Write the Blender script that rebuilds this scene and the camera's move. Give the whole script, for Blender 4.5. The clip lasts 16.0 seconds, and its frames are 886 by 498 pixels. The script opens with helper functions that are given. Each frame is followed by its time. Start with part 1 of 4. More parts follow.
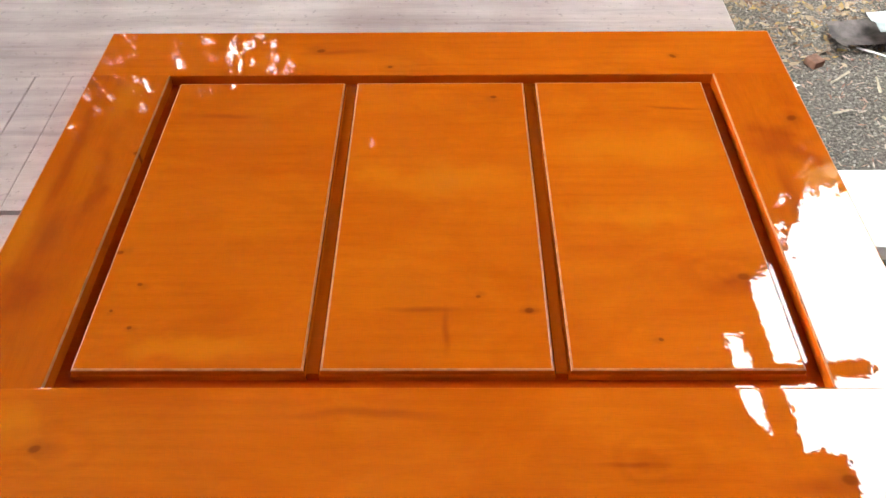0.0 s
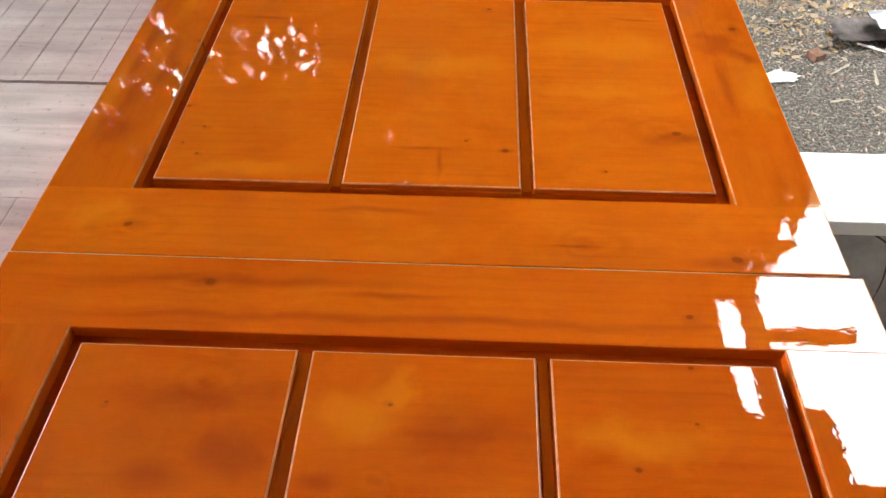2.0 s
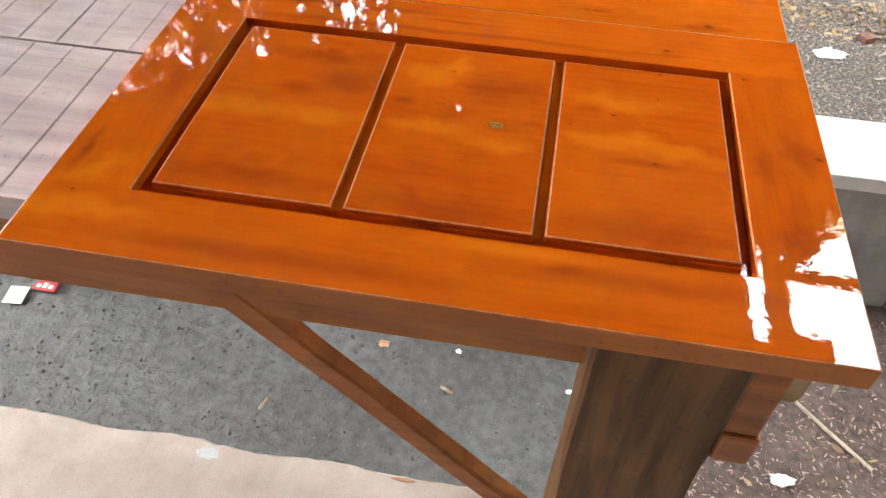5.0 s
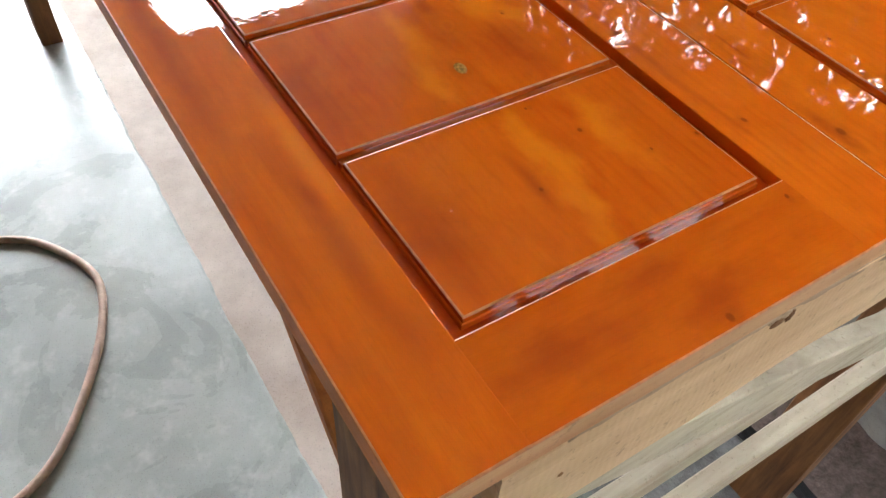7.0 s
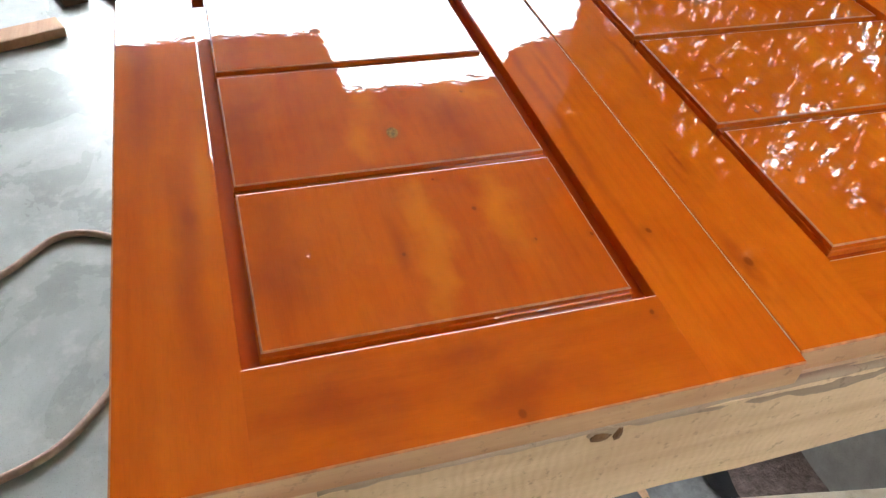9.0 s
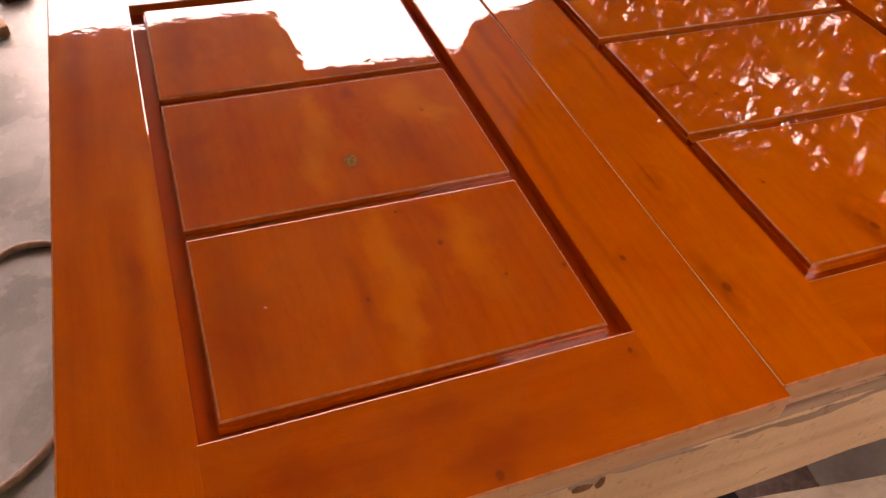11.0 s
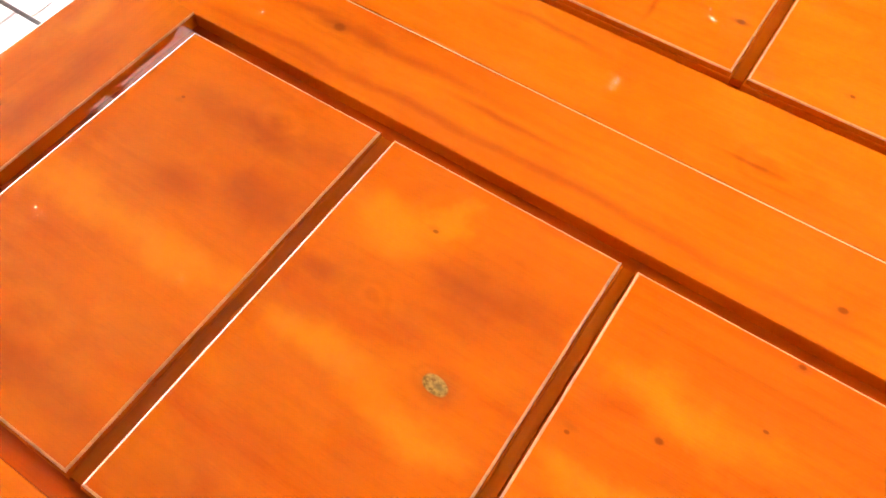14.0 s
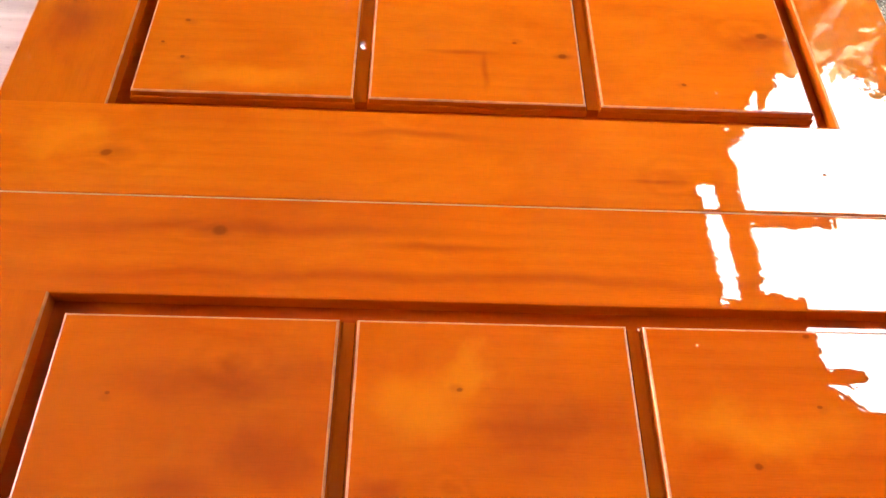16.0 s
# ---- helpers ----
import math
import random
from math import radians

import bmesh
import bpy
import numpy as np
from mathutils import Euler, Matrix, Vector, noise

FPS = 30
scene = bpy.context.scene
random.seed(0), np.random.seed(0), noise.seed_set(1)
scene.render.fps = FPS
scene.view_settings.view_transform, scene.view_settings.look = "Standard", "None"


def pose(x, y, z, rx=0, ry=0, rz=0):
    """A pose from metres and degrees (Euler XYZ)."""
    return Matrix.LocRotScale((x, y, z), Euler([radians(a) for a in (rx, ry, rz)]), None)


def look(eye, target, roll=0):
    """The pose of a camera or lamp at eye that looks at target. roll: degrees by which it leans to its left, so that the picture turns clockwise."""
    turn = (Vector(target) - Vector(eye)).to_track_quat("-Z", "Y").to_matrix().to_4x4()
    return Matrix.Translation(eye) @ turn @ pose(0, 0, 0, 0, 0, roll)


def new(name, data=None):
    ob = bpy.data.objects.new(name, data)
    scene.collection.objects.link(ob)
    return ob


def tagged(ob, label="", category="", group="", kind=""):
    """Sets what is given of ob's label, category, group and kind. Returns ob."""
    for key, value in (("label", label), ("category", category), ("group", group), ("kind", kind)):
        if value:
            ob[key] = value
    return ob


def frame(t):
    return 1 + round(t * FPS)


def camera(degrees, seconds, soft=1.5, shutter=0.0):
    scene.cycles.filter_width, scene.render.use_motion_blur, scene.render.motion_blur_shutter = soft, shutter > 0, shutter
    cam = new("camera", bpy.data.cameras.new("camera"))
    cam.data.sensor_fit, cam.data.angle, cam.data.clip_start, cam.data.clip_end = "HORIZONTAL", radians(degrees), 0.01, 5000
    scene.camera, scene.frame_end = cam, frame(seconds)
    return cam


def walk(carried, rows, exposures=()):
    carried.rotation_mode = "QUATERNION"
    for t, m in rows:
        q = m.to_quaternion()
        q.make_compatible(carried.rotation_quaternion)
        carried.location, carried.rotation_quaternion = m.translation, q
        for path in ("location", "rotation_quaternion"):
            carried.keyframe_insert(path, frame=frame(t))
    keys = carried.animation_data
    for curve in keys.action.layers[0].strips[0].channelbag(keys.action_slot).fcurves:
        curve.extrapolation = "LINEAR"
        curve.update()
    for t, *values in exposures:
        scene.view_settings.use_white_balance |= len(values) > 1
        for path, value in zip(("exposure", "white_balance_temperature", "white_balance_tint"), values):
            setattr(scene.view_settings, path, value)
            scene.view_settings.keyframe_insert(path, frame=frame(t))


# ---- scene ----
LENS = 60.20
cam = camera(LENS, 16.0, soft=1.4)


def eye_pose(eye, turn):
    """Eye, then yaw to the left of +y, pitch upward and roll in degrees."""
    yaw, pitch, roll = turn
    return pose(*eye) @ pose(0, 0, 0, 90 + pitch, 0, yaw) @ pose(0, 0, 0, 0, 0, roll)


PATH = [
    (0, (0.0051, -0.1380, 1.1072), (0.74, -48.23, -0.66)),
    (0.5, (0.0050, -0.1492, 1.1048), (0.90, -48.78, -0.95)),
    (1, (0.0049, -0.1806, 1.1063), (-0.36, -48.43, -0.83)),
    (1.5, (0.0091, -0.2241, 1.1118), (0.76, -48.02, -0.13)),
    (2, (0.0239, -0.2884, 1.1194), (2.90, -47.24, -0.38)),
    (2.5, (0.0271, -0.3515, 1.1145), (3.93, -47.55, -0.72)),
    (3, (0.0383, -0.4048, 1.1164), (3.75, -47.55, 0.06)),
    (3.5, (0.0334, -0.4466, 1.1171), (4.67, -47.97, -0.45)),
    (4, (0.0208, -0.4903, 1.1156), (3.45, -48.65, 0.00)),
    (4.5, (0.0206, -0.5434, 1.1231), (4.37, -47.27, 0.00)),
    (5, (0.0543, -0.5617, 1.1158), (8.58, -46.98, 1.82)),
    (5.2, (0.0864, -0.5593, 1.1113), (11.69, -46.66, 3.22)),
    (7.5, (0.3695, -0.3186, 1.0568), (62.97, -47.48, 4.35)),
    (8, (0.3959, -0.2844, 1.0626), (67.32, -45.58, 4.82)),
    (8.5, (0.4046, -0.2582, 1.0644), (69.48, -44.59, 5.32)),
    (9, (0.3980, -0.2515, 1.0695), (69.31, -43.37, 5.91)),
    (11.5, (0.3318, -0.2368, 1.0811), (62.82, -46.66, 5.44)),
    (12, (0.2630, -0.2525, 1.0836), (53.86, -51.82, 5.65)),
    (12.5, (0.2186, -0.2652, 1.0804), (49.66, -52.95, 4.47)),
    (13, (0.1790, -0.2625, 1.0739), (45.91, -55.29, 4.87)),
    (13.5, (0.1264, -0.2519, 1.0676), (40.50, -56.14, 4.00)),
    (14, (0.0818, -0.2395, 1.0640), (31.93, -58.34, 2.03)),
    (14.5, (0.0556, -0.2241, 1.0639), (24.51, -60.47, 1.54)),
    (15, (0.0260, -0.2104, 1.0655), (11.75, -60.74, 1.68)),
    (15.5, (-0.0028, -0.2062, 1.0735), (3.86, -59.42, 2.99)),
    (16, (-0.0312, -0.2129, 1.0848), (-3.97, -57.19, 4.95)),
]
EXPOSURES = [
    (0.0, 5.40, 6450, 5), (1.5, 5.38, 6450, 5), (2.5, 5.34, 6450, 6), (5.0, 5.58, 6450, 8), (7.5, 5.22, 6080, 6), (9.0, 5.18, 6080, 6),
    (11.3, 4.42, 9600, 50), (12.2, 5.9, 7100, 14), (13.0, 6.32, 6800, 11), (15.0, 6.22, 6850, 13), (16.0, 5.85, 6950, 18),
]
walk(cam, [(t, eye_pose(eye, turn)) for t, eye, turn in PATH], EXPOSURES)

# ---- world and sun: a bright overcast sky round an open-sided work shed ----
world = bpy.data.worlds.new("overcast_sky")
scene.world = world
world.use_nodes = True
wn, wl = world.node_tree.nodes, world.node_tree.links
sky = wn.new("ShaderNodeTexSky")
sky.sky_type = "NISHITA"
sky.sun_disc = False
sky.sun_elevation, sky.sun_rotation = radians(62), radians(200)
sky.air_density, sky.dust_density, sky.ozone_density = 1.6, 6.0, 0.6
pale = wn.new("ShaderNodeHueSaturation")
pale.inputs["Saturation"].default_value = 0.12
wl.new(sky.outputs[0], pale.inputs["Color"])
wl.new(pale.outputs[0], wn["Background"].inputs["Color"])
wn["Background"].inputs["Strength"].default_value = 0.15

sun = new("sun", bpy.data.lights.new("sun", "SUN"))
sun.data.energy, sun.data.angle, sun.data.color = 1.2, radians(25), (1.0, 0.95, 0.88)
sun.matrix_world = look((0, 0, 6), (0.9, 2.6, 0))


# ---- node helpers ----
class Nodes:
    """A short way to write a material's node tree."""

    def __init__(self, name):
        self.mat = bpy.data.materials.new(name)
        self.mat.use_nodes = True
        self.tree = self.mat.node_tree
        self.bsdf = self.tree.nodes["Principled BSDF"]

    def node(self, kind, **values):
        n = self.tree.nodes.new("ShaderNode" + kind)
        for key, value in values.items():
            setattr(n, key, value)
        return n

    def link(self, a, b):
        self.tree.links.new(a, b)

    def put(self, socket, value):
        if isinstance(value, (int, float, tuple)):
            socket.default_value = value if not isinstance(value, tuple) or len(value) != 3 or socket.type == "VECTOR" else (*value, 1)
        else:
            self.link(value, socket)

    def coords(self, scale=(1, 1, 1), shift=(0, 0, 0), turn=(0, 0, 0), source=None):
        m = self.node("Mapping")
        self.link(source or self.node("TexCoord").outputs["Object"], m.inputs["Vector"])
        m.inputs["Scale"].default_value, m.inputs["Location"].default_value = scale, shift
        m.inputs["Rotation"].default_value = [radians(a) for a in turn]
        return m.outputs[0]

    def noise(self, vector, scale, detail=4.0, rough=0.55, bend=0.0):
        n = self.node("TexNoise")
        self.put(n.inputs["Vector"], vector)
        for key, value in (("Scale", scale), ("Detail", detail), ("Roughness", rough), ("Distortion", bend)):
            n.inputs[key].default_value = value
        return n.outputs["Fac"]

    def ramp(self, fac, stops):
        r = self.node("ValToRGB")
        self.put(r.inputs["Fac"], fac)
        while len(r.color_ramp.elements) < len(stops):
            r.color_ramp.elements.new(0.5)
        for e, (at, colour) in zip(r.color_ramp.elements, stops):
            e.position = at
            e.color = (*colour, 1) if isinstance(colour, tuple) else (colour, colour, colour, 1)
        return r.outputs["Color"]

    def mix(self, fac, a, b, blend="MIX"):
        m = self.node("Mix", data_type="RGBA", blend_type=blend)
        self.put(m.inputs["Factor"], fac)
        self.put(m.inputs[6], a)
        self.put(m.inputs[7], b)
        return m.outputs[2]

    def math(self, op, a, b=0.0, clamp=False):
        m = self.node("Math", operation=op, use_clamp=clamp)
        self.put(m.inputs[0], a)
        self.put(m.inputs[1], b)
        return m.outputs[0]

    def bump(self, height, distance, strength=1.0, base=None):
        b = self.node("Bump")
        b.inputs["Distance"].default_value, b.inputs["Strength"].default_value = distance, strength
        self.put(b.inputs["Height"], height)
        if base is not None:
            self.link(base, b.inputs["Normal"])
        return b.outputs[0]

    def spot(self, vector, x, y, rx, ry, soft=0.5):
        """1 in the middle of an ellipse on the top face, 0 outside it."""
        m = self.coords((1 / rx, 1 / ry, 0), (-x / rx, -y / ry, 0), source=vector)
        length = self.node("VectorMath", operation="LENGTH")
        self.link(m, length.inputs[0])
        r = self.node("MapRange", interpolation_type="SMOOTHSTEP")
        self.link(length.outputs["Value"], r.inputs["Value"])
        r.inputs["From Min"].default_value, r.inputs["From Max"].default_value = 1 - soft, 1.0
        r.inputs["To Min"].default_value, r.inputs["To Max"].default_value = 1, 0
        return r.outputs["Result"], length.outputs["Value"]

    def finish(self, colour, rough=0.6, normal=None, metal=0.0, specular=0.5):
        self.put(self.bsdf.inputs["Base Color"], colour)
        self.put(self.bsdf.inputs["Roughness"], rough)
        self.bsdf.inputs["Metallic"].default_value = metal
        self.bsdf.inputs["Specular IOR Level"].default_value = specular
        if normal is not None:
            self.link(normal, self.bsdf.inputs["Normal"])
        return self.mat


def varnished(name, along="x", seed=0.0, tone=1.0, knots=(), dark=(), light=(), amber=0.5, swirls=()):
    """Orange-brown varnished timber: knots are (x, y, radius), dark, light and swirls are (x, y, rx, ry); amber runs from red to yellow stain."""
    n = Nodes(name)
    here = n.node("TexCoord").outputs["Object"]

    def jittered(scale, detail, reach):
        wob = n.node("TexNoise")
        n.link(here, wob.inputs["Vector"])
        wob.inputs["Scale"].default_value, wob.inputs["Detail"].default_value = scale, detail
        sub = n.node("VectorMath", operation="MULTIPLY_ADD")
        n.link(wob.outputs["Color"], sub.inputs[0])
        sub.inputs[1].default_value, sub.inputs[2].default_value = (*reach, 0.0), (-reach[0] / 2, -reach[1] / 2, 0)
        add = n.node("VectorMath", operation="ADD")
        n.link(here, add.inputs[0])
        n.link(sub.outputs[0], add.inputs[1])
        return add.outputs[0]

    def grainwise(a, c):
        return (a, c, c) if along == "x" else (c, a, c)

    bent = jittered(14, 3, (0.016, 0.016))
    torn = jittered(30, 6, (0.075, 0.036) if along == "x" else (0.036, 0.075))
    flow = n.noise(n.coords(grainwise(5, 40), (seed, seed * 1.7, seed * 0.3), source=bent), 1.0, 5, 0.55, 0.6)
    broad = n.noise(n.coords(grainwise(10, 19), (seed * 2.1, seed, 0), source=here), 1.0, 5, 0.58, 1.1)
    cloud = n.noise(n.coords(grainwise(15, 30), (seed * 0.7, seed * 3.1, 0), source=torn), 1.0, 4, 0.6, 0.5)
    fine = n.noise(n.coords(grainwise(90, 1500), (seed, 0, 0), source=here), 1.0, 2, 0.6)

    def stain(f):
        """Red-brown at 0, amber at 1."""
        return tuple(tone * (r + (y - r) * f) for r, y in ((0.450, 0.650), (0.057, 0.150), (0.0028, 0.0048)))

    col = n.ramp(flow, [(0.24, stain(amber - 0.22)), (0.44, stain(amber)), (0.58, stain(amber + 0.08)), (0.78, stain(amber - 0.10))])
    col = n.mix(n.ramp(cloud, [(0.48, 0.0), (0.64, 0.5)]), col, stain(amber + 0.32))
    col = n.mix(n.ramp(broad, [(0.36, 0.42), (0.56, 0.0)]), col, n.mix(1.0, col, (0.76, 0.60, 0.55), "MULTIPLY"))
    streak = n.noise(n.coords(grainwise(8, 210), (seed, seed, 0), source=bent), 1.0, 5, 0.62, 0.3)
    col = n.mix(n.ramp(streak, [(0.33, 0.17), (0.50, 0.0)]), col, n.mix(1.0, col, (0.74, 0.58, 0.5), "MULTIPLY"))
    rings = n.node("TexWave", bands_direction="Y" if along == "x" else "X")
    n.link(n.coords(grainwise(3.2, 40), (seed * 0.11, seed * 0.37, 0), source=here), rings.inputs["Vector"])
    for key, value in (("Scale", 1.0), ("Distortion", 9.0), ("Detail", 3.0), ("Detail Scale", 0.35), ("Detail Roughness", 0.55)):
        rings.inputs[key].default_value = value
    patchy = n.ramp(n.noise(here, 17.0, 2, 0.5), [(0.42, 0.0), (0.62, 0.16)])
    ring = n.ramp(rings.outputs["Fac"], [(0.05, 1.0), (0.45, 0.0)])
    col = n.mix(n.math("MULTIPLY", patchy, ring), col, n.mix(1.0, col, (0.70, 0.55, 0.5), "MULTIPLY"))
    col = n.mix(n.ramp(fine, [(0.30, 0.15), (0.46, 0.0)]), col, n.mix(1.0, col, (0.62, 0.5, 0.45), "MULTIPLY"))
    for x, y, rx, ry in light:
        f, _ = n.spot(torn if min(rx, ry) > 0.009 else here, x, y, rx * 1.25, ry * 1.25, 0.85)
        col = n.mix(n.math("MULTIPLY", f, 0.64), col, (0.66 * tone, 0.168 * tone, 0.006))
    for x, y, rx, ry in dark:
        f, _ = n.spot(torn if min(rx, ry) > 0.009 else bent, x, y, rx * 1.2, ry * 1.2, 0.92)
        col = n.mix(n.math("MULTIPLY", f, 0.50), col, (0.250, 0.029, 0.006))
    for x, y, rx, ry in swirls:
        f, far = n.spot(jittered(38, 3, (0.026, 0.018)), x, y, rx, ry, 0.9)
        wave = n.math("MULTIPLY", n.math("ADD", n.math("SINE", n.math("MULTIPLY", far, 16.0)), 1.0), 0.5)
        col = n.mix(n.math("MULTIPLY", n.math("MULTIPLY", f, wave), 0.32), col, n.mix(1.0, col, (0.62, 0.48, 0.45), "MULTIPLY"))
    for x, y, r in knots:
        f, _ = n.spot(here, x, y, r * 2.4, r * 1.6, 0.8)
        col = n.mix(n.math("MULTIPLY", f, 0.30), col, (0.24, 0.052, 0.008))
        f, _ = n.spot(bent, x, y, r, r * 0.75, 0.6)
        col = n.mix(n.math("MULTIPLY", f, 0.62), col, (0.165, 0.024, 0.004))
        if r > 0.006:
            f, _ = n.spot(bent, x - 0.0004, y + 0.0002, r * 0.86, r * 0.62, 0.22)
            col = n.mix(n.math("MULTIPLY", f, 0.92), col, n.ramp(n.noise(here, 520.0, 3, 0.6), [(0.35, (0.16, 0.075, 0.020)), (0.6, (0.40, 0.21, 0.055))]))
            f, _ = n.spot(bent, x + 0.0014, y + 0.0002, r * 0.55, r * 0.30, 0.9)
            col = n.mix(n.math("MULTIPLY", f, 0.75), col, (0.14, 0.085, 0.030))
    peel = n.noise(here, 120.0, 2, 0.5)
    sag = n.noise(here, 22.0, 2, 0.5)
    grit = n.noise(n.coords(grainwise(200, 330), source=here), 1.0, 1, 0.5)
    nibs = n.node("TexVoronoi")
    nibs.inputs["Scale"].default_value = 46.0
    n.link(here, nibs.inputs["Vector"])
    nib = n.ramp(nibs.outputs["Distance"], [(0.0, 1.0), (0.045, 0.0)])
    coat = n.bump(sag, 0.00010)
    coat = n.bump(peel, 0.00003, base=coat)
    coat = n.bump(grit, 0.0000075, base=coat)
    coat = n.bump(nib, 0.00035, base=coat)
    n.link(coat, n.bsdf.inputs["Coat Normal"])
    n.bsdf.inputs["Coat Weight"].default_value = 1.0
    n.bsdf.inputs["Coat Roughness"].default_value = 0.012
    n.bsdf.inputs["Coat IOR"].default_value = 1.6
    return n.finish(col, 0.5, n.bump(fine, 0.00008), specular=0.0)


def raw_wood(name, along, light_tone, dark_tone, rough=0.75, seed=0.0, saw=0.0, stain=None):
    """Bare sawn timber; saw gives the height of cross-cut saw marks."""
    n = Nodes(name)
    here = n.node("TexCoord").outputs["Object"]
    s = {"x": (5, 60, 60), "y": (60, 5, 60), "z": (60, 60, 5)}[along]
    flow = n.noise(n.coords(s, (seed, seed, seed), source=here), 1.0, 6, 0.6, 0.4)
    broad = n.noise(here, 9.0, 4, 0.55)
    col = n.ramp(flow, [(0.3, dark_tone), (0.65, light_tone)])
    col = n.mix(n.ramp(broad, [(0.38, 0.55), (0.65, 0.0)]), col, n.mix(1.0, col, stain or (0.6, 0.55, 0.5), "MULTIPLY"))
    speck = n.noise(here, 160.0, 3, 0.7)
    col = n.mix(n.ramp(speck, [(0.28, 0.5), (0.40, 0.0)]), col, n.mix(1.0, col, (0.35, 0.3, 0.28), "MULTIPLY"))
    normal = n.bump(flow, 0.0012)
    if saw:
        w = n.node("TexWave", bands_direction="Y")
        w.inputs["Scale"].default_value, w.inputs["Distortion"].default_value, w.inputs["Detail"].default_value = 60.0, 7.0, 4.0
        n.link(here, w.inputs["Vector"])
        normal = n.bump(w.outputs["Fac"], saw, base=normal)
        col = n.mix(n.math("MULTIPLY", w.outputs["Fac"], 0.07), col, n.mix(1.0, col, (0.6, 0.55, 0.48), "MULTIPLY"))
    return n.finish(col, rough, normal)


def mineral(name, stops, scale, rough=0.85, relief=0.004, spots=None, polish=0.0, patch_scale=3.0, patch=(0.75, 0.74, 0.72)):
    """Concrete, stone or soil: base ramp, broad patches, dark specks."""
    n = Nodes(name)
    here = n.node("TexCoord").outputs["Object"]
    base = n.noise(here, scale, 8, 0.62)
    broad = n.noise(here, patch_scale, 5, 0.6, 0.6)
    col = n.ramp(base, stops)
    col = n.mix(n.ramp(broad, [(0.40, 0.85), (0.60, 0.0)]), col, n.mix(1.0, col, patch, "MULTIPLY"))
    grit = n.noise(here, 420.0, 3, 0.6)
    col = n.mix(n.ramp(grit, [(0.30, 0.45), (0.42, 0.0)]), col, n.mix(1.0, col, (0.45, 0.43, 0.4), "MULTIPLY"))
    if spots:
        v = n.noise(here, 26.0, 3, 0.75)
        col = n.mix(n.ramp(v, [(0.54, 0.0), (0.80, 0.7)]), col, spots)
    r = n.ramp(broad, [(0.4, rough - polish), (0.6, rough)]) if polish else rough
    return n.finish(col, r, n.bump(base, relief))


def plain(name, colour, rough=0.6, vary=0.25, scale=30.0, metal=0.0, relief=0.0):
    n = Nodes(name)
    f = n.noise(n.node("TexCoord").outputs["Object"], scale, 5, 0.6)
    col = n.mix(n.ramp(f, [(0.35, 1.0), (0.65, 0.0)]), colour, tuple(c * (1 - vary) for c in colour))
    return n.finish(col, rough, n.bump(f, relief) if relief else None, metal)


def by_island(name, colours, rough=0.7):
    """Small loose bits, each with its own colour out of a ramp."""
    n = Nodes(name)
    rnd = n.node("NewGeometry").outputs["Random Per Island"]
    col = n.ramp(rnd, [(i / (len(colours) - 1), c) for i, c in enumerate(colours)])
    f = n.noise(n.node("TexCoord").outputs["Object"], 140.0, 3, 0.6)
    col = n.mix(n.ramp(f, [(0.35, 0.5), (0.6, 0.0)]), col, n.mix(1.0, col, (0.6, 0.55, 0.5), "MULTIPLY"))
    return n.finish(col, rough)


# ---- mesh helpers ----
ORIGIN = {}


def thing(name, at, label, category, group="", kind=""):
    ob = new(name)
    ob.empty_display_size = 0.05
    ob.location = at
    ORIGIN[ob] = Vector(at)
    return tagged(ob, label, category, group, kind)


def mesh_of(name, bm, material, smooth=False):
    bmesh.ops.recalc_face_normals(bm, faces=bm.faces)
    me = bpy.data.meshes.new(name)
    bm.to_mesh(me)
    bm.free()
    if material is not None:
        me.materials.append(material)
    if smooth:
        for p in me.polygons:
            p.use_smooth = True
    return me


def part(name, bm, material, parent, label="", smooth=False):
    """One mesh, given in world metres, as a part under a thing or a part."""
    at = ORIGIN[parent]
    bmesh.ops.translate(bm, verts=bm.verts, vec=-at)
    ob = new(name, mesh_of(name, bm, material, smooth))
    ob.parent = parent
    ORIGIN[ob] = at
    return tagged(ob, label)


def solo(name, bm, material, label, category, kind="", smooth=False):
    """A thing, or a piece of the setting, that is one mesh; its origin lies in the middle of its base."""
    lo = Vector([min(v.co[i] for v in bm.verts) for i in range(3)])
    hi = Vector([max(v.co[i] for v in bm.verts) for i in range(3)])
    at = Vector(((lo.x + hi.x) / 2, (lo.y + hi.y) / 2, lo.z))
    bmesh.ops.translate(bm, verts=bm.verts, vec=-at)
    ob = new(name, mesh_of(name, bm, material, smooth))
    ob.location = at
    ORIGIN[ob] = at
    return tagged(ob, label, category, kind=kind)


def box(x0, x1, y0, y1, z0, z1, bevel=0.0, segments=2, turn=None):
    bm = bmesh.new()
    bmesh.ops.create_cube(bm, size=1.0)
    for v in bm.verts:
        v.co = ((x0 + x1) / 2 + v.co.x * (x1 - x0), (y0 + y1) / 2 + v.co.y * (y1 - y0), (z0 + z1) / 2 + v.co.z * (z1 - z0))
    if bevel:
        bmesh.ops.bevel(bm, geom=bm.edges[:], offset=bevel, segments=segments, profile=0.6, affect="EDGES")
    if turn is not None:
        mid = Vector(((x0 + x1) / 2, (y0 + y1) / 2, (z0 + z1) / 2))
        bmesh.ops.rotate(bm, cent=mid, matrix=turn, verts=bm.verts)
    return bm


